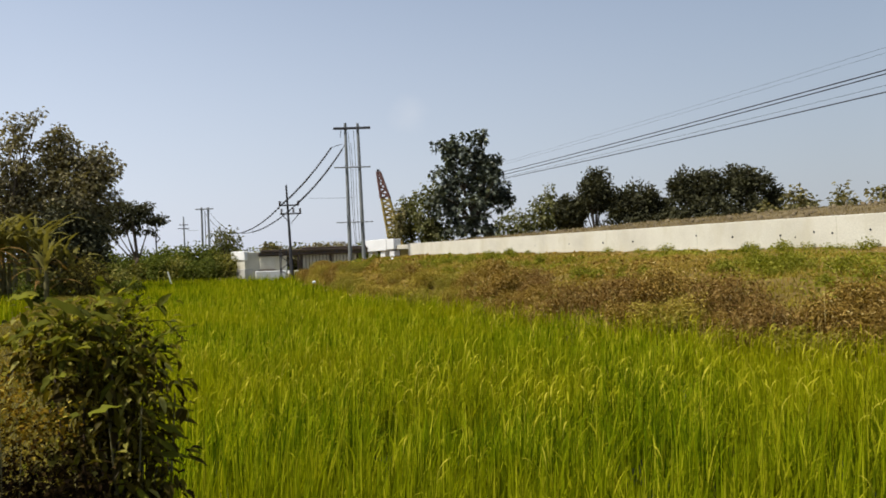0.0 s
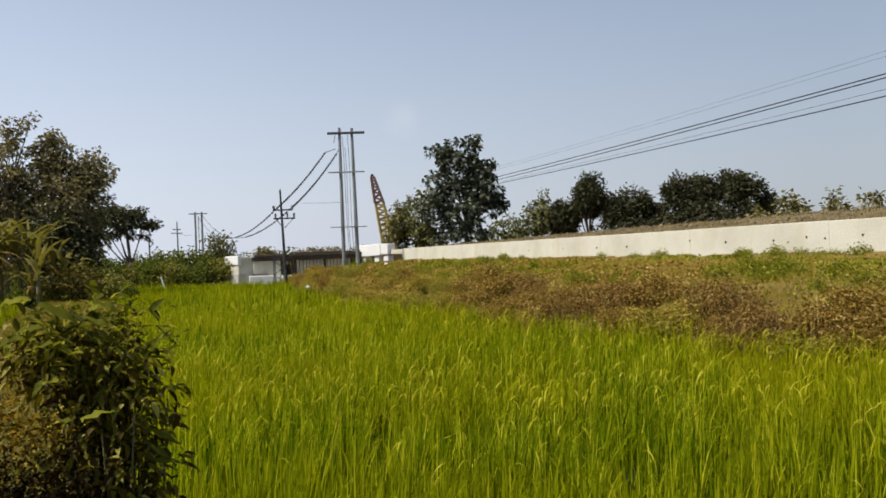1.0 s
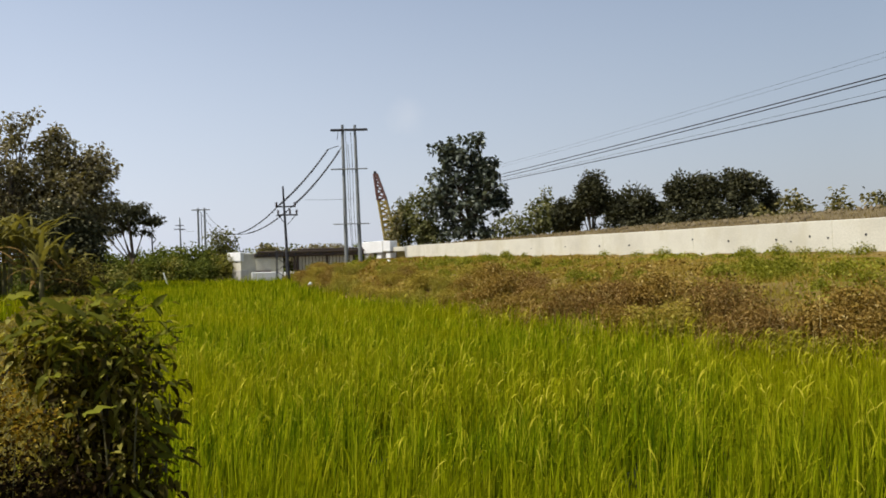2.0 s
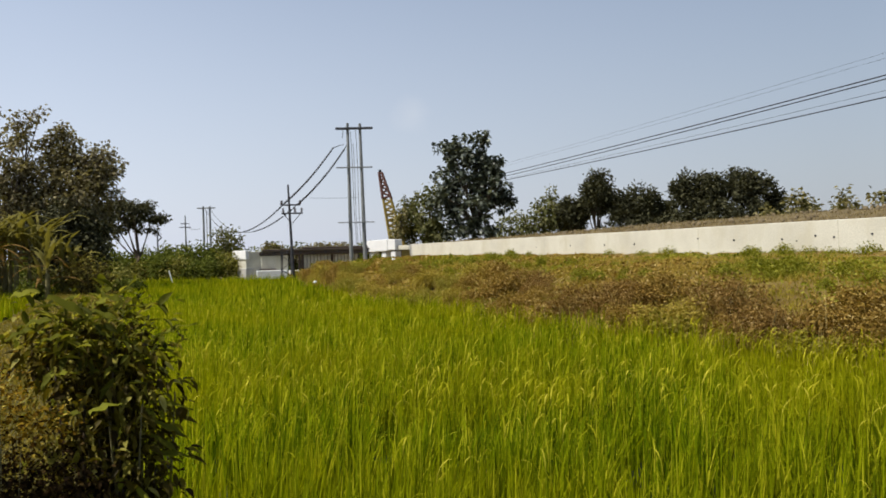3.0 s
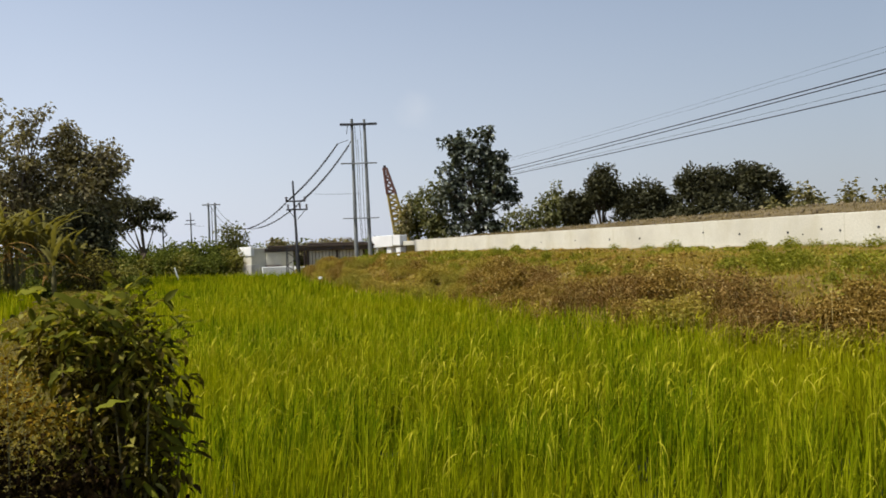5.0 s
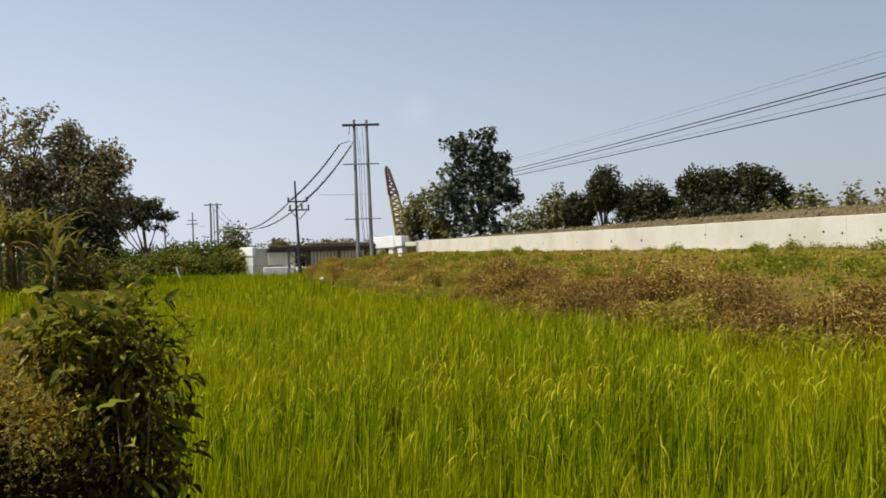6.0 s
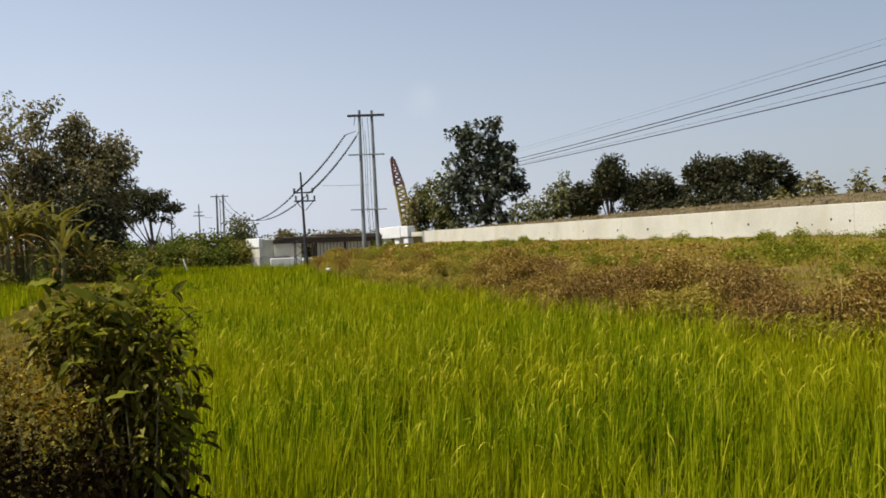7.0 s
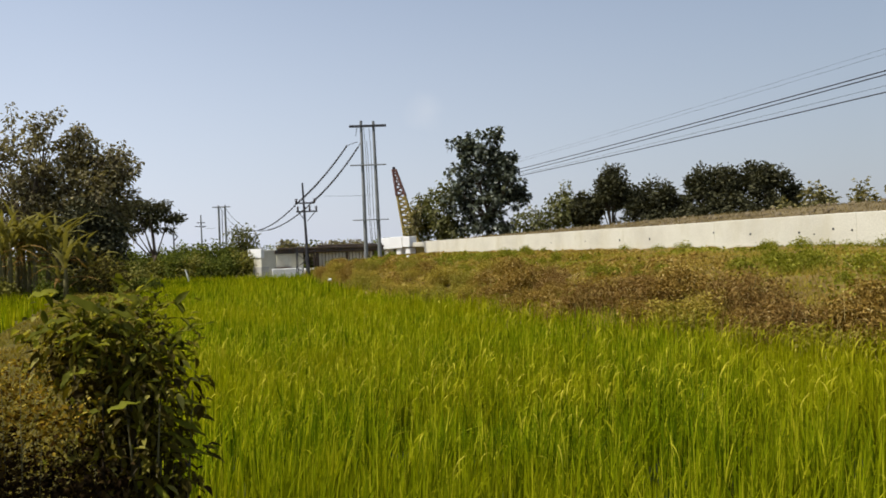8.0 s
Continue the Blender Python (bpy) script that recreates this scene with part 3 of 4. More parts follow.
STRAW = leafy("straw", [(0.0, (0.20, 0.135, 0.035)), (0.7, (0.33, 0.235, 0.07)), (1.0, (0.6, 0.48, 0.2))], 0.2, 0.85, None, 0.03)
DRY2 = leafy("withered_leaf", [(0.0, (0.08, 0.044, 0.014)), (0.6, (0.23, 0.138, 0.042)), (0.93, (0.36, 0.235, 0.075)), (1.0, (0.56, 0.42, 0.2))], 0.25, 0.9, None, 0.02)
DRY3 = leafy("yellowing_leaf", [(0.0, (0.2, 0.16, 0.025)), (0.5, (0.32, 0.25, 0.045)), (1.0, (0.46, 0.37, 0.08))], 0.3, 0.85, None, 0.04)
DRY4 = leafy("dusty_leaf", [(0.0, (0.16, 0.145, 0.022)), (0.5, (0.24, 0.21, 0.032)), (1.0, (0.33, 0.28, 0.06))], 0.3, 0.85, None, 0.04)
dry = [scrub("dry_shrub", 0.75, 0.75, mt, 3600, lf, lb, group="dry shrubs on the bank", twigs=150) for mt, lf, lb in
       ((DRYLEAF, (0.10, 0.03), "tangled brown dry shrub at the foot of the bank"), (DRY2, (0.10, 0.024), "withered grey-brown shrub at the foot of the bank"), (DRYLEAF, (0.085, 0.045), "brown broad-leaved shrub drying on the bank"),
        (DRY3, (0.09, 0.035), "yellowing shrub at the foot of the bank"), (DRY4, (0.08, 0.036), "olive-green shrub among dry ones on the bank"))]
spots = []
for s in np.arange(-17, 44, 0.42):
    q = foot(np.array(s)) * (rng.uniform(0.76, 0.98) if s > -8 else rng.uniform(0.72, 0.9))
    x, y = WALL_AT + s * WALL_DIR + q * WALL_OUT
    spots.append((x, y, float(height(np.array(x), np.array(y))) - 0.05, int(rng.choice(([0, 1, 1, 2, 2, 1] if math.sin(s * 1.3 + 0.6) > -0.4 else [0, 0, 1, 2, 3, 4]) if s < 9 else [0, 2, 3, 3, 4, 4]))))
put(dry, [p for p in spots if p[1] < 26 or rng.random() < 0.5], 0.42, 0.92)
green = [scrub("green_weed", 0.4, 0.55, WEED, 700, (0.1, 0.05), "leafy green weed growing on the bank", 4, "weed", "green weeds on the bank") for _ in range(2)]
spots = []
for i in range(95):
    s, t = rng.uniform(-16, 40), rng.uniform(0.34, 0.72) if i % 4 else rng.uniform(0.9, 1.0)
    q = foot(np.array(s)) * t
    x, y = WALL_AT + s * WALL_DIR + q * WALL_OUT
    spots.append((x, y, float(height(np.array(x), np.array(y))), i))
spots = [p for p in spots if along(np.array(p[0]), np.array(p[1]))[1] > 1.7]
spots += [(x, y, float(height(np.array(x), np.array(y))), i) for i, (x, y) in enumerate(((3.8, 13.6), (3.95, 13.3), (4.9, 11.3), (5.1, 11.0), (6.9, 17.2), (7.3, 17.0), (7.1, 16.6), (2.6, 37.5), (3.2, 38), (3.9, 36.8), (2.2, 38.6), (3.0, 36.6)))]
for i, (a, b) in enumerate(((8.6, .3), (6.9, .3), (5.6, .4), (4.2, .5), (4.0, .7), (3.1, .35), (2.8, .3), (2.2, .3), (1.5, .3), (1.0, .35), (0.3, .3), (12.5, .35), (10.2, .3))):
    p = wall_point(a, b, 0)
    spots.append((p.x, p.y, float(height(np.array(p.x), np.array(p.y))) - 0.08, i))
put(green, spots, 0.35, 0.75)
yellow = scrub("yellow_weed", 0.36, 0.6, DRY4, 420, (0.11, 0.06), "yellow-green leafy weed at the foot of the bank", 5, "weed", "yellow weeds on the bank")
put([yellow], [(x, y, float(height(np.array(x), np.array(y))), 0) for x, y in ((3.96, 14.25), (5.08, 12.1), (5.22, 11.95), (5.5, 11.35), (4.62, 12.8))], 0.75, 1.1)
# pale dead stalks that stand out of the shrubs
b = np.concatenate([on_bank(500, 0.62, 1.0, -17, 20), on_bank(2600, 0.93, 1.05, -17, 12), on_bank(1500, 0.93, 1.04, 12, 44)])
n = len(b)
tall = np.where(np.arange(n) < 500, rng.uniform(0.4, 1.0, n), rng.uniform(0.2, 0.5, n))
v, f = blades(b, tall, np.full(n, 0.012), np.abs(rng.normal(0.9, 0.4, n)), rng.uniform(0, 6.3, n), 4, 0.6)
tagged(new("dead_stalks", quads("dead_stalks", v, f, STRAW)), "pale dead stalks among the shrubs on the bank", "grass", kind="stuff")

# clods on the fill
n = 480
s, q = rng.uniform(-16, 42, n), -rng.uniform(0.2, 6.5, n)
P = np.stack([WALL_AT[0] + s * WALL_DIR[0] + q * WALL_OUT[0], WALL_AT[1] + s * WALL_DIR[1] + q * WALL_OUT[1]], 1)
z = height(P[:, 0], P[:, 1])
corner = np.array([(-1, -1, -1), (1, -1, -1), (1, 1, -1), (-1, 1, -1), (-.7, -.7, 1), (.7, -.7, 1), (.7, .7, 1), (-.7, .7, 1)], float)
cubef = np.array([(0, 3, 2, 1), (4, 5, 6, 7), (0, 1, 5, 4), (1, 2, 6, 5), (2, 3, 7, 6), (3, 0, 4, 7)])
size = rng.uniform(0.02, 0.075, (n, 1, 1)) * rng.uniform(0.6, 1.3, (n, 1, 3))
v = corner[None] * size * rng.uniform(0.7, 1.3, (n, 8, 3)) + np.concatenate([P, z[:, None] + 0.08], 1)[:, None]
f = (cubef[None] + (np.arange(n) * 8)[:, None, None]).reshape(-1, 4)
tagged(new("rubble_clods", quads("rubble_clods", v.reshape(-1, 3), f, STONE)), "brown clods and broken stones on the fill", "rubble", kind="stuff")
n = 26000
s, q = rng.uniform(-16, 42, n), -rng.uniform(0.2, 6.5, n)
X, Y = WALL_AT[0] + s * WALL_DIR[0] + q * WALL_OUT[0], WALL_AT[1] + s * WALL_DIR[1] + q * WALL_OUT[1]
v, f = blades(np.stack([X, Y, height(X, Y)], 1), rng.uniform(0.04, 0.16, n), np.full(n, 0.03), np.abs(rng.normal(0.6, 0.4, n)), rng.uniform(0, 6.3, n), 1)
DRYGRASS = leafy("dry_grass", [(0.0, (0.12, 0.085, 0.035)), (0.6, (0.2, 0.15, 0.065)), (1.0, (0.32, 0.25, 0.11))], 0.25, 0.8, None, 0.05)
tagged(new("dry_grass", quads("dry_grass", v, f, DRYGRASS)), "sparse dry grass on the rubble fill", "grass", kind="stuff")
# short dry grass on the bund
PATHGRASS = leafy("path_grass", [(0.0, (0.16, 0.12, 0.02)), (0.6, (0.27, 0.20, 0.035)), (1.0, (0.38, 0.29, 0.07))], 0.25, 0.85, (0.5, (0.13, 0.13, 0.015), 0.6), 0.04)
n = 46000
y = 1.0 + 44 * rng.uniform(0, 1, n) ** 1.7
x = field_left(y) - rng.uniform(-0.1, 4.2, n)
keep = rng.random(n) < smooth(y, 0.8, 3.2)
x, y, n = x[keep], y[keep], int(keep.sum())
v, f = blades(np.stack([x, y, height(x, y)], 1), rng.uniform(0.03, 0.11, n), np.full(n, 0.025), np.abs(rng.normal(0.6, 0.3, n)), rng.uniform(0, 6.3, n), 1)
b2 = np.stack([rng.uniform(-8, 9, 9000), rng.uniform(-6, 2.3, 9000)], 1)
v, f = joined([(v, f), blades(np.concatenate([b2, height(b2[:, 0], b2[:, 1])[:, None]], 1), rng.uniform(0.05, 0.2, 9000), np.full(9000, 0.012), np.abs(rng.normal(0.5, 0.3, 9000)), rng.uniform(0, 6.3, 9000), 2)])
tagged(new("bund_grass", quads("bund_grass", v, f, PATHGRASS)), "short dry grass along the field path", "grass", kind="stuff")

# ---------------------------------------------------------------- trees
rng = np.random.default_rng(21)
tree("teak_tree", (2.6, 72, 1.2), [(0, 0, 4.8, 3.0, 2.2, 2.0), (0.9, 0, 10.7, 0.8, 0.8, 1.3), (-0.8, 0, 9.6, 1.2, 1.2, 1.5), (-2.2, 0, 9.9, 0.8, 0.8, 0.9), (1.5, 0, 8.8, 1.3, 1.2, 1.5), (-1.5, 0, 7.4, 2.1, 1.8, 1.9), (1.6, 0, 6.8, 1.9, 1.8, 1.8), (2.9, 0, 5.6, 1.1, 1.1, 1.2), (-2.5, 0, 5.2, 1.3, 1.3, 1.8), (0.3, 0, 2.6, 2.6, 2.0, 1.4), (0.3, 0, 8.8, 1.5, 1.2, 1.6)], GLOSSY,
     "tall broad-leaved tree with gaps in its dark crown", 275, 22, 0.38, (0.44, 0.34), 0.18, 0.2, limbs=34, tufts=20)
tree("small_tree", (-2.9, 77, 1.0), [(-0.1, 0, 4.6, 1.0, 1.2, 2.2), (-0.7, 0, 3.0, 1.2, 1.2, 2.0)], FARGREEN, "slender olive-green tree behind the crane", 80, 13, 0.5, (0.42, 0.28), 0.1, 0.3, tufts=14)
tree("thin_tree", (-3.95, 73, 1.0), [(0.1, 0, 3.7, 0.6, 0.8, 1.7), (-0.5, 0, 2.6, 0.6, 0.8, 1.0)], SPARSE, "thin yellow-brown tree beside the crane boom", 46, 12, 0.4, (0.32, 0.2), 0.06, 0.2, tufts=10)
tree("small_tree", (-1.3, 73.6, 1.0), [(0, 0, 4.6, 1.3, 1.5, 2.6), (0.4, 0, 2.4, 1.8, 1.5, 1.8)], FARGREEN, "olive-green tree under the taller crown", 120, 14, 0.55, (0.42, 0.28), 0.1, 0.3, tufts=14)
tree("small_tree", (8.4, 68, 1.0), [(0.5, 0, 4.1, 1.7, 1.8, 1.8), (-1.9, 0, 2.8, 1.6, 1.4, 1.4), (1.7, 0, 3.4, 1.2, 1.4, 1.6)], FARGREEN, "yellowish green tree behind the rubble fill", 190, 14, 0.5, (0.36, 0.24), 0.12, 0.3, tufts=22)
for x, y, w, h, tops in ((10.8, 67, 1.2, 5.2, ((0.3, .95),)), (12.7, 66, 1.35, 7.3, ((-0.3, 1.06), (0.4, .98))), (15.2, 65, 2.0, 5.7, ((-.8, .95), (0.6, 1.0))), (17.2, 64, 2.0, 5.6, ((-.8, 1.0), (0.8, .9))),
                         (19.3, 62, 1.9, 6.5, ((-.7, 1.0), (0.6, 1.02))), (21.3, 61, 2.0, 6.6, ((-.6, .95), (0.9, 1.0))), (23.3, 60, 2.0, 6.4, ((-.6, 1.02), (0.5, .98))), (24.8, 60, 1.3, 4.8, ((0.2, .95),))):
    bl = [(0, 0, h * 0.76, w * 0.85, w, h * 0.2)] if x < 14 else [(0, 0, h * 0.4, w, w, h * 0.4)] + [(dx, 0, h * k - 0.95, w * .38, w * .4, 1.05) for dx, k in tops] + [(dx * 0.3 - 0.5, 0.2, h * k - 1.2, w * .35, w * .4, 0.9) for dx, k in tops]
    tree("dark_tree", (x, y, 0.8), bl, DARK, "dense dark green tree in the row behind the fill", 200, 34, 0.5, (0.32, 0.18), 0.14, 0.4, group="row of dark trees", droop=-0.6, tufts=22)
for x, y, w, h, c in ((23.3, 52, 1.5, 4.9, 90), (25.0, 50, 0.45, 5.0, 30), (26.0, 50.5, 0.4, 4.4, 22), (26.6, 48, 1.0, 4.9, 50), (21.6, 53, 1.0, 3.9, 50), (24.2, 50, 1.1, 3.3, 40), (25.4, 50, 1.0, 3.0, 30)):
    tree("sparse_tree", (x, y, 0.8), [(0, 0, h * 0.6, w, w, h * 0.24), (w * rng.uniform(-.7, .7), 0, h * 0.86, w * .4, w * .4, h * 0.1), (w * rng.uniform(-.9, .9), 0, h * 0.76, w * .4, w * .4, h * 0.1)], SPARSE, "thin half-bare tree with pale yellowish leaves", c, 10, 0.42, (0.36, 0.22), 0.05, 0.2, group="thin trees")
# left side
big = tree("large_tree", (-21.7, 47, 0.3), [(0.1, 0, 5.4, 2.2, 2.2, 2.3), (0.8, 0, 3.6, 1.2, 1.6, 1.6), (-2.6, 0, 4.0, 2.2, 2.0, 2.4), (-0.6, 0, 7.2, 0.9, 1, 0.9), (1.5, 0, 6.4, 0.6, .8, .7)], TEAK,
     "large spreading tree with a dark dense crown", 420, 34, 0.55, (0.24, 0.15), 0.35, 0.3, limbs=20, tufts=36)
big.scale = (1.09, 1.09, 1.11)
tall = tree("tall_tree", (-24.9, 46, 0.3), [(0.2, 0, 7.2, 2.0, 1.8, 2.0), (-0.6, 0, 4.6, 2.0, 1.8, 2.4), (-0.4, 0, 9.4, 0.9, 0.7, 0.5), (1.2, 0, 8.9, 0.7, 0.7, 0.5), (2.4, 0, 8.0, 0.5, 0.6, 0.5), (-2.0, 0, 6.6, 1.4, 1.4, 2.2)], TEAK,
     "tall thin-crowned tree with sky showing through", 150, 26, 0.4, (0.24, 0.15), 0.16, 0.15, limbs=18, tufts=40)
tall.scale = (1.12,) * 3
# added tree whose dark leaves stand in for the shade below the large crown
tree("large_tree", (-21.6, 45.2, 0.3), [(0, 0, 2.6, 1.7, 1.5, 2.4), (0.5, 0, 3.6, 1.2, 1.3, 1.6), (1.3, 0, 2.3, 1.1, 1.2, 2.0)], DARK, "dark-leaved tree added for the shade under a larger crown", 330, 32, 0.6, (0.26, 0.16), 0.2, 0.3)
tree("rain_tree", (-24.0, 62, 0.5), [(-0.6, 0, 5.7, 1.5, 1.2, 0.5), (0.6, 0, 5.5, 1.2, 1.2, 0.5), (1.6, 0, 4.7, 0.9, 0.9, 0.4), (-2.0, 0, 5.0, 1.3, 1.0, 0.6), (0.0, 0, 4.7, 1.5, 1.1, 0.5), (2.2, 0, 4.15, 0.5, 0.5, 0.2), (-1.4, 0, 4.1, 1.0, 0.8, 0.4), (0.9, 0, 3.9, 0.7, 0.7, 0.3)], DARK,
     "umbrella-shaped dark tree with forked bare limbs", 230, 18, 0.42, (0.26, 0.15), 0.15, 0.1, 0.5, 6, 0.3, bow=-0.06, tufts=36)
hedge_n = 0
for x in np.arange(-26.5, -15.4, 1.15):
    h = rng.uniform(1.5, 2.2)
    tree("hedge_shrub", (x, 59 + rng.uniform(-1, 1.5), 0.3), [(0, 0, h * 0.5, 1.0, 0.9, h * 0.5)], HEDGE if hedge_n % 3 else OLIVE, "bushy green shrub in the far hedge", 70, 14, 0.5, (0.24, 0.14), 0.05, 0.3, limbs=5, group="hedge at the end of the field", category="shrub", droop=0)
    hedge_n += 1
tree("small_tree", (-21.6, 80, 0.5), [(0, 0, 3.4, 1.5, 1.2, 1.3), (0.6, 0, 2.0, 1.2, 1, 1)], FARGREEN, "small pale green tree beyond the hedge", 70, 12, 0.6, (0.36, 0.2), 0.08, 0.3)
for x, y, w, h in ((-16.4, 100, 1.4, 3.0), (-15.0, 101, 1.3, 3.2), (-12.6, 99, 1.1, 3.1), (-21.2, 98, 1.2, 3.3), (-19.0, 99, 1.0, 2.6)):
    tree("distant_tree", (x, y, 0.4), [(0, 0, h * 0.62, w, w, h * 0.38), (w * .7, 0, h * 0.5, w * .7, w, h * 0.34)], TEAK, "hazy round tree beyond the bridge", 90, 16, 0.6, (0.4, 0.28), 0.1, 0.3, group="distant trees")
# far woods
blobs = [(x, rng.uniform(95, 110), rng.uniform(0.6, 1.4), rng.uniform(2, 4), 2, rng.uniform(1.6, 3.0)) for x in np.arange(-75, 0, 3.0)]
at, out, c = clumped(blobs, 3600, 16, 0.8, 0.3)
v, f = leaves(at, 0.45, 0.32, out)
tagged(new("far_woods", quads("far_woods", v, f, HEDGE)), "distant green woods beyond the fields", "woods", kind="stuff")

# ---------------------------------------------------------------- plants on the field's edge
def banana(base, h, n, seed_turn):
    t = thing("banana_plant", base, "banana plant with long arching torn leaves beside the path", "banana plant", "banana plants")
    bm = tube(bmesh.new(), [(0, 0, -0.3), (0.03, 0, h * 0.3), (0.02, 0.02, h * 0.6)], [0.14, 0.11, 0.05], 8)
    part("stem", bm, STEM, t)
    for i in range(n):
        dead = i % 4 == 3
        a = seed_turn + i * 2.4 + rng.uniform(-.6, .6)
        ln, segs = rng.uniform(0.4, 0.75) * h, 10
        lift, fall = (rng.uniform(0.0, 0.5), rng.uniform(1.2, 1.9)) if dead else (rng.uniform(0.75, 1.5), rng.uniform(0.6, 2.4))
        r, z, vs, fs = 0.03, h * (rng.uniform(0.3, 0.55) if dead else rng.uniform(0.45, 0.62)), [], []
        c, s = math.cos(a), math.sin(a)
        for k in range(segs + 1):
            u = k / segs
            w = (0.08 if dead else 0.125) * math.sin(math.pi * min(1, 0.1 + u * 0.88)) * rng.uniform(0.45, 1.15)
            for side in (-1, 0, 1):
                vs.append((c * r - s * w * side, s * r + c * w * side, z - abs(side) * w * rng.uniform(0.1, 0.8)))
            g = lift - fall * u ** 1.4
            r, z = r + ln / segs * math.cos(g), z + ln / segs * math.sin(g)
        for k in range(segs):
            for j in (0, 1):
                o = k * 3 + j
                fs.append((o, o + 1, o + 4, o + 3))
        m = DRY2 if dead else BANANA
        part("dead_leaf" if dead else "leaf", quads("leaf", vs, fs, m, True), m, t, "hanging brown dead leaf" if dead else "")
    return t


for i in range(16):
    x, y = -20.4 + rng.uniform(-1.9, 2.0), 38.5 + rng.uniform(-1.8, 1.6)
    banana((x, y, 0.35), rng.uniform(3.6, 5.2) if x < -19.6 else rng.uniform(1.9, 3.2), int(rng.integers(11, 15)), rng.uniform(0, 6.3))
DARKSHRUB = leafy("dark_shrub_leaf", [(0.0, (0.035, 0.028, 0.01)), (0.7, (0.085, 0.07, 0.02)), (1.0, (0.3, 0.26, 0.06))], 0.25, 0.8, None, 0.05)
for x, y, r, h, mat, label in ((-16.95, 38.2, 0.95, 2.15, DARKSHRUB, "dark brown-green rounded shrub beside the rice"), (-19.1, 37.2, 0.7, 0.9, HEDGE, "low dark shrub beside the path"), (-18.6, 40.0, 1.1, 1.5, OLIVE, "olive-green leafy shrub by the path"),
                               (-21.6, 37.0, 0.9, 1.0, OLIVE, "olive-green leafy shrub under banana leaves"), (-19.6, 44.5, 1.5, 2.0, OLIVE, "olive-green shrub under the large tree"), (-22.8, 44.5, 1.6, 2.2, HEDGE, "green shrub under the large tree"),
                               (-17.6, 43.0, 1.0, 1.3, OLIVE, "olive shrub on the field's edge"), (-26.0, 45, 1.6, 2.4, OLIVE, "olive shrub under the tall tree"), (-15.9, 40.5, 0.6, 0.9, HEDGE, "small green shrub on the field's edge")):
    s = scrub("shrub", r, h, mat, int(1100 * max(1, r)), (0.18, 0.1), label, 5)
    s.matrix_basis = pose(x, y, 0.3)


def broad_leaf(ln, wd, curl):
    """One broad pointed leaf along +x, with a folded midrib."""
    vs, fs, segs = [], [], 6
    for k in range(segs + 1):
        u = k / segs
        w = wd * 0.5 * math.sin(math.pi * (0.06 + 0.93 * u) ** 0.8) * (1 if k < segs else 0.3)
        z = -curl * ln * u * u
        for side in (-1, 0, 1):
            vs.append((ln * u, w * side, z + abs(side) * w * 0.3 + 0.01 * math.sin(k * 2.1 + side)))
    for k in range(segs):
        for j in (0, 1):
            o = k * 3 + j
            fs.append((o, o + 1, o + 4, o + 3))
    return np.array(vs), fs


def leaf_set(at, out, length, width, droop):
    """Shaped leaves at places, pointing outwards and down."""
    proto, pf = broad_leaf(1.0, 1.0, 0.25)
    vs, fs, o = [], [], 0
    for p, d in zip(at, out):
        d = d * 0.8 + rng.normal(size=3) * 0.6
        d[2] = d[2] * 0.5 - droop + rng.normal() * 0.3
        d /= np.linalg.norm(d)
        s = np.cross(np.array([0, 0, 1.0]) + rng.normal(size=3) * 0.35, d)
        s /= np.linalg.norm(s)
        n = np.cross(d, s)
        ln = length * rng.uniform(0.55, 1.3)
        wd = width * rng.uniform(0.7, 1.2) * ln / length
        vs.append(p + proto[:, :1] * ln * d + proto[:, 1:2] * wd * s + proto[:, 2:] * ln * 0.9 * n)
        fs.append(np.array(pf) + o)
        o += len(proto)
    return np.concatenate(vs), np.concatenate(fs)


rng = np.random.default_rng(5)
bush = thing("leafy_bush", (-1.75, 4.05, 0.25), "dark green leafy bush with broad leaves at the field's edge", "bush")
blobs = [(.02, 0, 1.2, .36, .3, .36), (-.05, .05, 1.42, .33, .26, .2), (.14, -.05, 0.95, .25, .26, .4), (-.27, 0, 1.42, .17, .2, .2)]
at, out, c = clumped(blobs, 360, 6, 0.11, 0.25)
v, f = leaf_set(at, out, 0.075, 0.03, 0.5)
part("foliage", quads("foliage", v, f, BUSHLEAF, True), BUSHLEAF, bush)
# broader top leaves; their lighter green paints in the sun on the bush
top, out, _ = clumped([(-.05, -.05, 1.58, .36, .3, .14), (.1, -.05, 1.45, .3, .3, .16)], 80, 4, 0.12, 0.4)
v, f = leaf_set(top, out, 0.082, 0.03, 0.05)
part("top_foliage", quads("top_foliage", v, f, BROADLEAF, True), BROADLEAF, bush, "broader green top leaves, coloured lighter for the sun")
# lower bush leaves: the shade low in the bush is in their dark colour
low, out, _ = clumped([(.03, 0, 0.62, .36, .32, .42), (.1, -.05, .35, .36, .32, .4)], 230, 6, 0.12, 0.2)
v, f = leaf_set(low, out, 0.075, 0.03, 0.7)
part("lower_foliage", quads("lower_foliage", v, f, SHADELEAF, True), SHADELEAF, bush, "brown lower leaves with shade put into their colour")
for i in range(40):
    e = Vector(c[i])
    root = (rng.uniform(-.2, .2), rng.uniform(-.15, .15), -0.2)
    part("stem", tube(bmesh.new(), [root, (e.x * .9 + rng.uniform(-.04, .04), e.y * .8, e.z * .55), e], [0.011, 0.008, 0.004], 5), STEM if i % 3 else BARK, bush)
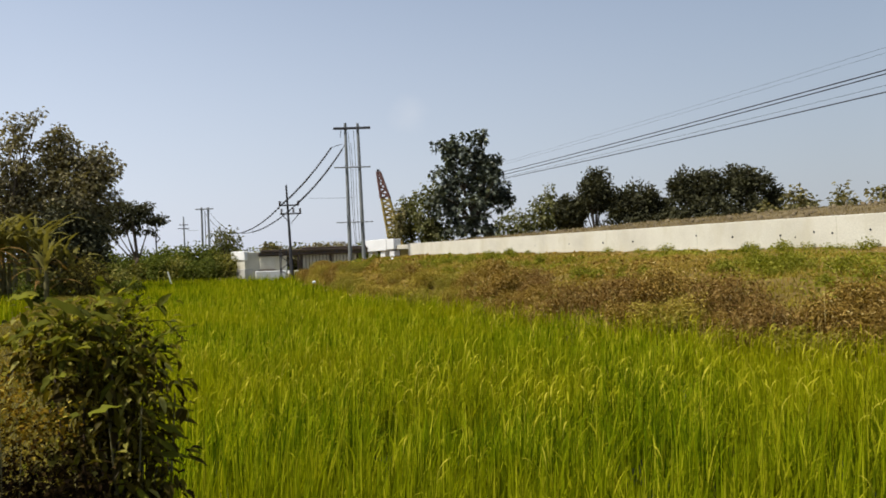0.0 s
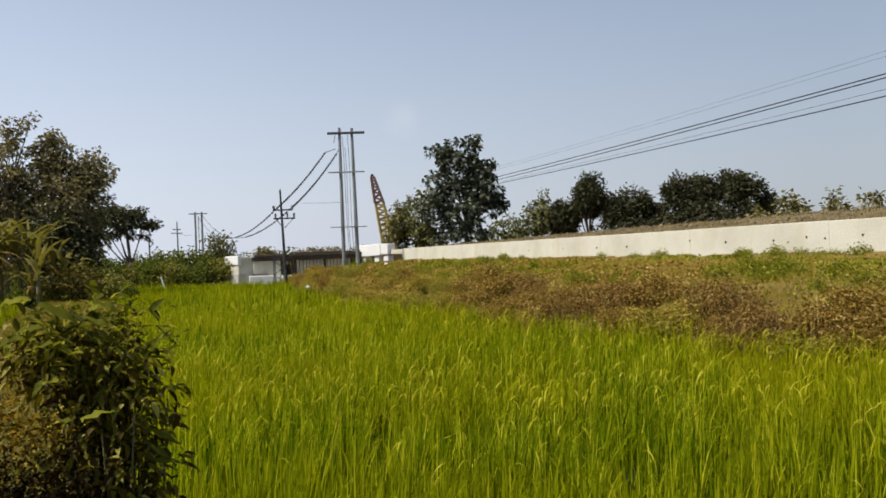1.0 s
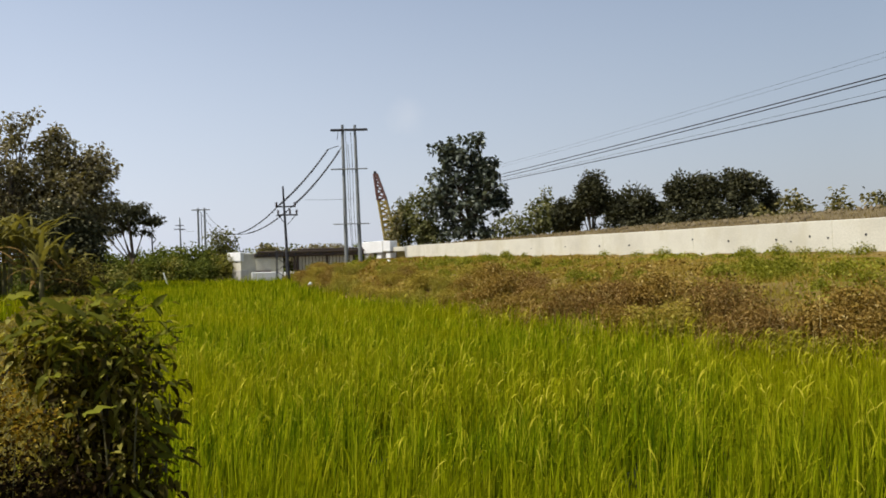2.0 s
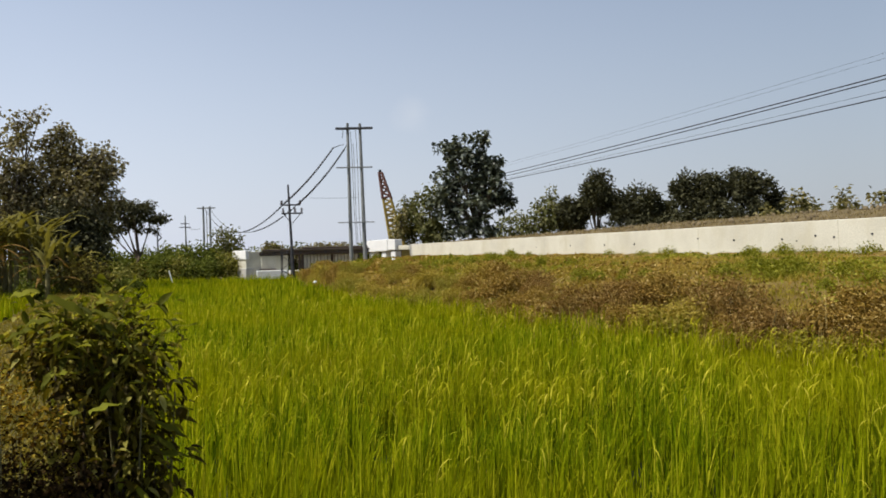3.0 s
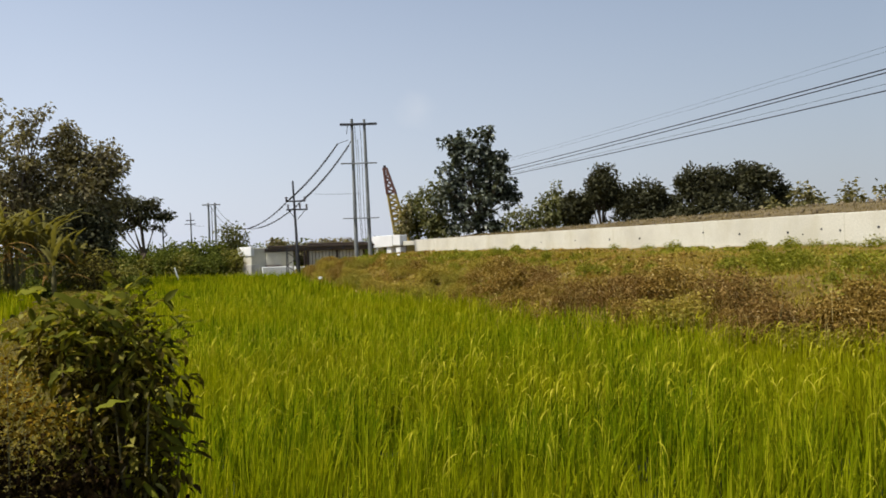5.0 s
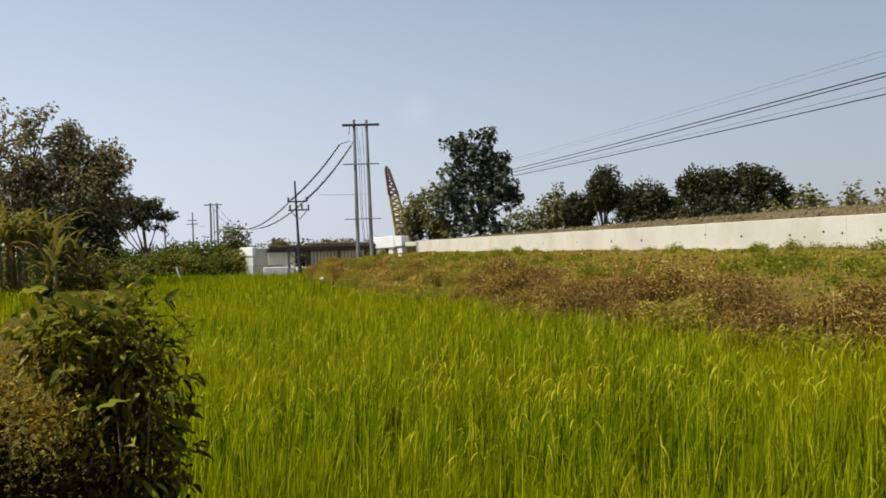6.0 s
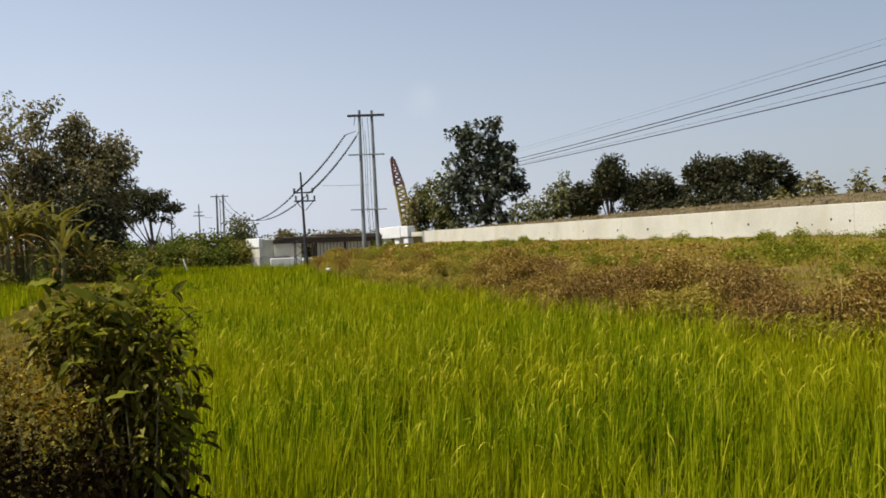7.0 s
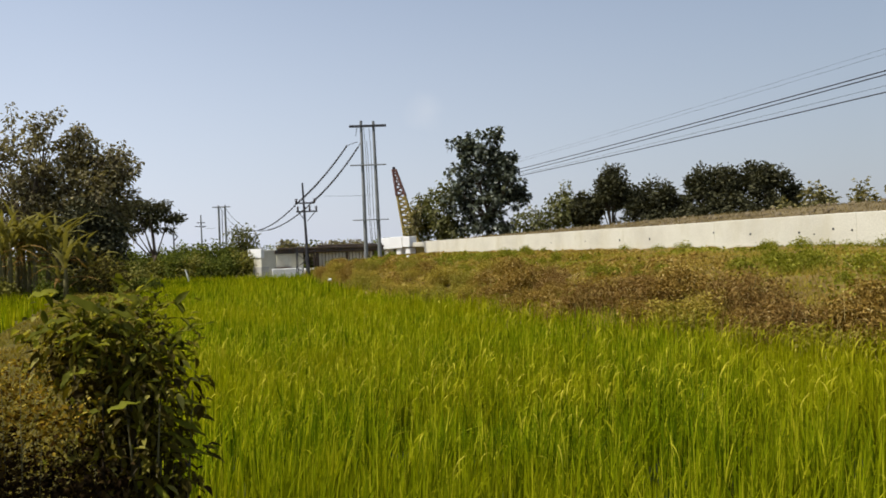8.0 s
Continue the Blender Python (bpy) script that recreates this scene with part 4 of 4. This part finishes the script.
# the broad leaves that stand out: place, turn, tilt, length, width
for x, y, z, rz, ry, ln, wd in ((-.1, -.34, 1.73, 6, 20, .23, .09), (-.2, -.3, 1.74, 168, -8, .14, .07), (-.08, -.34, 1.62, 176, -4, .16, .06), (-.17, -.34, 1.58, 188, 8, .14, .055), (-.02, -.36, 1.55, 170, 4, .17, .05), (.14, -.3, 1.72, 20, 4, .12, .09),
                                (.1, -.32, 1.66, -10, 10, .16, .05), (.3, -.1, 1.5, 8, -32, .21, .04), (.12, -.42, 1.2, 10, -28, .14, .07), (.08, -.42, 1.2, 172, -6, .12, .05), (-.06, -.4, 1.37, 30, -18, .11, .04), (-.1, -.4, 1.31, 80, -60, .12, .05),
                                (.3, -.16, 1.2, 4, 2, .2, .04), (.32, -.16, 1.1, -6, 12, .17, .06), (.3, -.16, 1.04, 8, 28, .19, .055), (.3, -.16, 0.95, 5, -2, .2, .06), (.24, -.2, 0.8, -30, 32, .14, .05), (.26, -.2, 0.72, -10, 62, .2, .07)):
    lv, lf = broad_leaf(ln, wd * 0.62, 0.3)
    # leaves that catch the sun get it painted in, as the weed colour
    pale = (ln, wd) in ((.21, .04), (.11, .04), (.14, .07), (.14, .05))
    ob = part("broad_leaf", quads("broad_leaf", lv, lf, WEED if pale else BROADLEAF, True), BROADLEAF, bush)
    ob.matrix_basis = pose(x, y, z, 34 * math.cos(radians(rz)) + rng.uniform(-15, 15), ry, rz)
for i in range(60):
    p = np.array([rng.uniform(-.38, .34), rng.uniform(-.2, .2), rng.uniform(1.48, 1.74)])
    p[2] -= 0.5 * max(0, abs(p[0]) - 0.2)
    lv, lf = broad_leaf(rng.uniform(.06, .13), rng.uniform(.022, .045), 0.3)
    m = WEED if i % 3 == 0 else BROADLEAF if i % 3 == 1 else BUSHLEAF
    ob = part("young_leaf", quads("young_leaf", lv, lf, m, True), m, bush)
    ob.matrix_basis = pose(*p, rng.uniform(-40, 40), rng.uniform(-60, 20), rng.uniform(0, 360))
# side leaves, every third in a pale colour as a painted sunlit highlight
for i in range(60):
    a = rng.uniform(3.4, 6.0)
    p = (0.36 * math.cos(a), 0.30 * math.sin(a), rng.uniform(0.45, 1.5))
    lv, lf = broad_leaf(rng.uniform(.04, .09), rng.uniform(.014, .03), 0.35)
    m = WEED if i % 3 == 0 else BUSHLEAF
    ob = part("side_leaf", quads("side_leaf", lv, lf, m, True), m, bush)
    ob.matrix_basis = pose(*p, rng.uniform(-50, 50), rng.uniform(0, 80), math.degrees(a) + rng.uniform(-50, 50))

herb = thing("yellow_herb", (-2.05, 3.6, 0.5), "low herb with small yellowish leaves before the bush", "herb")
blobs = [(-.05, 0, 1.0, .26, .26, .11), (.2, -.05, .9, .14, .2, .1), (-.3, 0, .95, .26, .3, .14), (-.1, .1, 1.12, .18, .2, .08), (-.2, -.1, .8, .3, .25, .08)]
at, out, c = clumped(blobs, 330, 9, 0.09, 0.25)
v, f = leaf_set(at, out, 0.023, 0.016, 0.0)
part("foliage", quads("foliage", v, f, HERB, True), HERB, herb)
# lower herb leaves, darkened in colour to stand for shade
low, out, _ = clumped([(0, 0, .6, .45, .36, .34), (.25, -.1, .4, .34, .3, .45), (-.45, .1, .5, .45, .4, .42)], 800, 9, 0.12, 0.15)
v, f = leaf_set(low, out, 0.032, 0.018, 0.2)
part("lower_foliage", quads("lower_foliage", v, f, SHADELEAF, True), SHADELEAF, herb, "brown lower leaves with shade put into their colour")
for i in range(30):
    e = Vector(c[i])
    part("stem", tube(bmesh.new(), [(e.x * .3, e.y * .3, -0.2), (e.x * .8, e.y * .8, e.z * .6), e + Vector((0, 0, .12 if i % 3 == 0 else 0))], [0.004, 0.003, 0.0015], 4), STEM, herb)

# unseen tree, added outside the view only to shade the herb and bush
tree("unseen_shade_tree", (-5.3, 0.4, 0.2), [(0.6, 0.9, 5.0, 1.0, 1.0, 0.6), (1.0, 0.6, 4.7, 0.7, 0.7, 0.5), (-0.3, 0.2, 5.2, 1.0, 1.0, 0.7)], OLIVE, "unseen leafy tree added to shade the herb", 190, 18, 0.4, (0.3, 0.18), 0.12, 0.1)

# ---------------------------------------------------------------- poles and lines
def insulator(at, parent, r=0.06, h=0.18):
    bm = bmesh.new()
    x, y, z = at
    rod(bm, (x, y, z), (x, y, z + h), r * 0.5, n=8)
    for k in (0.25, 0.55, 0.85):
        rod(bm, (x, y, z + h * k - 0.015), (x, y, z + h * k + 0.015), r, n=10)
    return part("insulator", bm, CERAMIC, parent)


def cable(name, pts, r, parent, material):
    return part(name, tube(bmesh.new(), pts, [r] * len(pts), 5), material, parent)


def sagging(a, b, sag, n=14):
    a, b = Vector(a), Vector(b)
    return [a.lerp(b, i / n) - Vector((0, 0, 4 * sag * (i / n) * (1 - i / n))) for i in range(n + 1)]


hp = thing("twin_pole", (0, 57, 0), "twin grey concrete power pole with three cross-arms", "utility pole")
part("pole", rod(bmesh.new(), (-6.6, 0, -0.3), (-6.7, 0, 11.45), 0.155, 0.095, 12), POLECON, hp)
part("pole", rod(bmesh.new(), (-5.6, 0, -0.3), (-5.82, 0, 11.4), 0.155, 0.095, 12), POLECON, hp)
part("cross_arm", box(bmesh.new(), (-6.22, -0.13, 11.05), (2.65, 0.12, 0.17)), IRON, hp)
part("cross_arm", box(bmesh.new(), (-6.26, -0.14, 8.27), (2.6, 0.09, 0.09)), POLECON, hp)
part("cross_arm", box(bmesh.new(), (-6.2, -0.16, 4.36), (2.6, 0.08, 0.07)), POLECON, hp)
for x, dx in ((-6.5, 0.28), (-6.32, 0.2), (-6.12, 0.22)):
    pts = [(x + dx * u + 0.03 * math.sin(u * 7), -0.1, 10.9 - 8.4 * u - (0.9 if dx == 0.2 else 0) * (1 - u)) for u in np.linspace(0, 1, 9)]
    cable("down_cable", pts, 0.017, hp, WIRE)
part("stay", rod(bmesh.new(), (-7.0, 0, 11.0), (-7.1, 0, 10.4), 0.02), WIRE, hp)

p2 = thing("line_pole", (0, 54, 0), "dark leaning power pole with two cross-arms and insulators", "utility pole")
part("pole", rod(bmesh.new(), (-10.18, 0, -0.3), (-10.46, 0, 6.9), 0.12, 0.06, 10), IRON, p2)
arm_a = part("cross_arm", box(bmesh.new(), (-10.3, -0.1, 5.52), (1.36, 0.09, 0.1)), IRON, p2)
arm_b = part("cross_arm", box(bmesh.new(), (-10.2, -0.1, 4.95), (1.46, 0.09, 0.1)), IRON, p2)
for x in (-10.9, -9.65):
    insulator((x, -0.1, 5.56), arm_a, 0.1, 0.26)
for x in (-10.8, -10.0, -9.55):
    insulator((x, -0.1, 5.0), arm_b, 0.09, 0.3)
for a, b in (((-10.8, -0.1, 4.95), (-10.3, 0, 4.3)), ((-9.6, -0.1, 4.95), (-10.2, 0, 4.3))):
    part("brace", rod(bmesh.new(), a, b, 0.025), IRON, p2)

for name, start, bend, mid, end in (("bundled_cable", (-7.0, 57, 9.95), (-7.75, 57, 9.72), (-10.75, 54, 5.62), (-32.9, 110, 8.9)), ("bundled_cable", (-6.75, 57, 9.95), (-6.95, 57, 9.6), (-9.75, 54, 5.62), (-32.2, 110, 8.9))):
    t = thing(name, (0, 0, 0), "thick black bundled cable hung between the poles", "cable", "bundled cables")
    line = [start] + sagging(bend, mid, 0.25, 12)
    cable("strand", line, 0.024, t, BLACKWIRE)
    tail = sagging(mid, end, 2.65, 26)
    cable("strand", tail, 0.028, t, BLACKWIRE)
    for p, q in list(zip(line[1:], line[2:])) + list(zip(tail, tail[1:]))[:9]:
        for u in (0.2, 0.7):
            m = Vector(p).lerp(Vector(q), u)
            d = (Vector(q) - Vector(p)).normalized() * 0.075
            part("spacer", rod(bmesh.new(), m - d, m + d, 0.07, n=6), BLACKWIRE, t)

fh = thing("twin_pole", (0, 110, 0), "distant twin power pole with one cross-arm", "utility pole")
for x in (-33.0, -32.1):
    part("pole", rod(bmesh.new(), (x, 0, -0.3), (x - 0.05, 0, 9.1), 0.17, 0.13, 8), POLECON, fh)
part("cross_arm", box(bmesh.new(), (-32.6, -0.2, 8.85), (2.5, 0.14, 0.16)), POLECON, fh)
part("down_cable", rod(bmesh.new(), (-32.55, 0, 0), (-32.6, 0, 8.5), 0.05), WIRE, fh)
ft = thing("line_pole", (0, 120, 0), "distant power pole with two short cross-arms", "utility pole")
part("pole", rod(bmesh.new(), (-38.7, 0, -0.3), (-38.8, 0, 8.4), 0.16, 0.09, 8), POLECON, ft)
part("cross_arm", box(bmesh.new(), (-38.8, -0.15, 7.2), (1.3, 0.12, 0.12)), IRON, ft)
part("cross_arm", box(bmesh.new(), (-38.8, -0.15, 6.65), (1.7, 0.12, 0.12)), IRON, ft)
fs_ = thing("line_pole", (0, 120, 0), "distant short pole with a slanting side arm", "utility pole")
part("pole", rod(bmesh.new(), (-42.9, 0, -0.3), (-43.05, 0, 6.3), 0.15, 0.1, 8), IRON, fs_)
part("brace", rod(bmesh.new(), (-43.0, 0, 5.9), (-42.4, 0, 5.2), 0.08), IRON, fs_)
part("brace", rod(bmesh.new(), (-42.4, 0, 5.2), (-42.95, 0, 4.7), 0.08), IRON, fs_)

# line along the far side of the fill: height at the near and far ends of the seen span, thickness
for z_near, z_far, r in ((11.2, 11.2, 0.007), (10.95, 10.95, 0.007), (10.16, 10.2, 0.033), (9.98, 9.9, 0.031), (9.45, 9.65, 0.010), (9.14, 9.5, 0.031)):
    t = thing("power_line", (0, 0, 0), "thin dark overhead power line", "power line", "overhead lines")
    a, b = Vector((20.8, 37, z_near)), Vector((6.84, 80, z_far))
    d = b - a
    cable("strand", sagging(a - d * 0.65, b + d * 0.55, 0.35, 24), r, t, BLACKWIRE if r > 0.02 else WIRE)
t = thing("power_line", (0, 0, 0), "thin grey line between distant poles", "power line", "overhead lines")
cable("strand", sagging((-38.8, 120, 6.7), (-33.6, 110, 6.0), 0.2), 0.02, t, WIRE)
t = thing("power_line", (0, 0, 0), "thin grey line behind the twin pole", "power line", "overhead lines")
cable("strand", sagging((-15.0, 90, 8.5), (-8.6, 80, 7.75), 0.05), 0.018, t, WIRE)

# ---------------------------------------------------------------- bridge and crane
br = thing("canal_bridge", (-14.66, 59.0, 0), "low concrete bridge with a brown girder at the field's end", "bridge", turn=16)


def block(name, lo, hi, material, label="", bevel=0.03, turn=0):
    """A block between two corners in the bridge's space, turned about its corner pier."""
    bm = box(bmesh.new(), [(a + b) / 2 for a, b in zip(lo, hi)], [b - a for a, b in zip(lo, hi)], bevel=bevel)
    bmesh.ops.rotate(bm, cent=(0, 0, 0), matrix=Matrix.Rotation(radians(turn), 3, "Z"), verts=bm.verts)
    return part(name, bm, material, br, label)


block("pier", (0.02, 0.06, 0), (1.25, 1.65, 2.46), CONCRETE, turn=20)
block("cap", (-0.05, -0.05, 1.86), (0.22, 2.5, 2.55), WHITE, "white concrete cap", turn=20)
block("footing", (-0.02, 0.02, 0), (0.62, 1.7, 1.22), GREYCON, "stained grey footing", turn=20)
block("side_wall", (1.1, 0.3, 0.6), (3.1, 0.6, 2.13), CONCRETE, "cream concrete side wall")
block("ledge", (1.0, 0.02, 1.06), (2.2, 0.3, 1.14), DARKWOOD)
block("slab", (0.75, -0.5, 0), (2.95, 0.28, 1.03), WHITE, "white concrete slab")
block("slab", (3.12, -0.7, 0), (3.85, 0.2, 1.0), WHITE, "white concrete slab")
block("girder", (1.0, 0.15, 2.14), (11.5, 1.7, 2.42), DARKWOOD, "dark brown girder")
block("kerb", (1.2, 0.05, 2.43), (11.5, 0.4, 2.58), DARKWOOD)
block("kerb", (4.2, 0.2, 2.585), (11.5, 0.5, 2.72), DARKWOOD)
for u in np.arange(1.1, 11.4, 0.95):
    block("bracket", (u, 0.0, 2.2), (u + 0.1, 0.148, 2.4), IRON, bevel=0.01)
for i in range(16):
    u = 4.3 + 0.26 * i
    block("plank", (u, 0.45 + 0.02 * (i % 2), 0.4), (u + 0.21, 0.55, 2.13), CONCRETE, bevel=0.015)
block("backing", (4.2, 0.6, 0.4), (8.6, 0.7, 2.13), DARKWOOD)
for u in (3.86, 4.08, 6.35):
    block("post", (u, 0.25, 0), (u + 0.16, 0.43, 2.13), DARKWOOD)
sc = thing("scaffold", (-11.5, 58.0, 0.3), "small dark lattice scaffold against the bridge", "scaffold")
for x, y in ((-0.35, 0), (0.35, 0), (-0.35, 0.5), (0.35, 0.5)):
    part("upright", rod(bmesh.new(), (x, y, 0), (x, y, 2.3), 0.035, n=6), IRON, sc)
for k in range(4):
    a, b = (-0.35, 0.35) if k % 2 else (0.35, -0.35)
    part("diagonal", rod(bmesh.new(), (a, 0, 0.3 + k * 0.5), (b, 0, 0.8 + k * 0.5), 0.025, n=6), IRON, sc)

wb = thing("concrete_barrier", (-4.5, 61, 0), "white concrete barrier blocks beyond the wall's end", "barrier", turn=-42)
part("block", box(bmesh.new(), (-0.5, 0, 2.68), (2.3, 0.8, 0.88), Matrix.Rotation(-0.03, 4, "Y"), 0.03), WHITE, wb)
part("block", box(bmesh.new(), (1.05, 0.02, 2.74), (0.78, 0.78, 0.8), bevel=0.03), WHITE, wb)
for x in (-1.3, 0.1, 1.1):
    part("leg", box(bmesh.new(), (x, 0.05, 1.95), (0.5, 0.6, 0.6), bevel=0.03), WHITE, wb)
part("beam", box(bmesh.new(), (2.3, 0.1, 2.5), (1.7, 0.4, 0.34), bevel=0.03), CONCRETE, wb)

cr = thing("crane", (0, 75, 0), "yellow lattice crane with a red boom tip", "crane")


def boom(a, b, w0, w1, n, material, name):
    a, b = Vector(a), Vector(b)
    for sx in (-1, 1):
        for sy in (-1, 1):
            part(name + "_chord", rod(bmesh.new(), a + Vector((sx * w0, sy * w0, 0)), b + Vector((sx * w1, sy * w1, 0)), 0.12, n=6), material, cr)
    for k in range(n):
        u, v = k / n, (k + 1) / n
        p, q, wu, wv = a.lerp(b, u), a.lerp(b, v), w0 + (w1 - w0) * u, w0 + (w1 - w0) * v
        s = 1 if k % 2 else -1
        for sy in (-1, 1):
            part(name + "_lacing", rod(bmesh.new(), p + Vector((s * wu, sy * wu, 0)), q + Vector((-s * wv, sy * wv, 0)), 0.075, n=5), material, cr)
            part(name + "_lacing", rod(bmesh.new(), p + Vector((sy * wu, s * wu, 0)), q + Vector((sy * wv, -s * wv, 0)), 0.075, n=5), material, cr)


boom((-4.3, 0, 2.6), (-5.25, 0, 7.2), 0.62, 0.36, 18, YELLOW, "boom")
boom((-5.25, 0, 7.2), (-5.82, 0, 9.7), 0.4, 0.13, 9, RED, "tip")
part("sheave", box(bmesh.new(), (-5.85, 0, 9.8), (0.26, 0.26, 0.3), bevel=0.05), IRON, cr)
part("cab", box(bmesh.new(), (-3.9, 0.6, 1.6), (2.2, 2.0, 1.8), bevel=0.1), YELLOW, cr)
part("track", box(bmesh.new(), (-3.9, 0.6, 0.4), (3.0, 2.4, 0.8), bevel=0.2), IRON, cr)
part("hoist_cable", rod(bmesh.new(), (-5.8, 0, 9.7), (-3.2, 0.6, 2.4), 0.02), WIRE, cr)

# small scraps
st = thing("white_stick", (-18.8, 55.5, 0.5), "short white stick leaning at the field's end", "stick")
part("stick", rod(bmesh.new(), (0, 0, -0.5), (-0.35, 0, 0.75), 0.05), WHITE, st)
for x, y, z, w in ((-6.6, 40.6, 0.75, 0.12), (5.0, 33.0, 1.75, 0.1), (-3.0, 47, 1.75, 0.12)):
    t = thing("litter", (x, y, z), "crumpled pale scrap lying on the bank", "litter", "litter on the bank")
    bm = bmesh.new()
    bmesh.ops.create_icosphere(bm, subdivisions=2, radius=w)
    for vv in bm.verts:
        vv.co *= rng.uniform(0.6, 1.2)
        vv.co.z *= 0.6
    part("scrap", bm, WHITE, t)
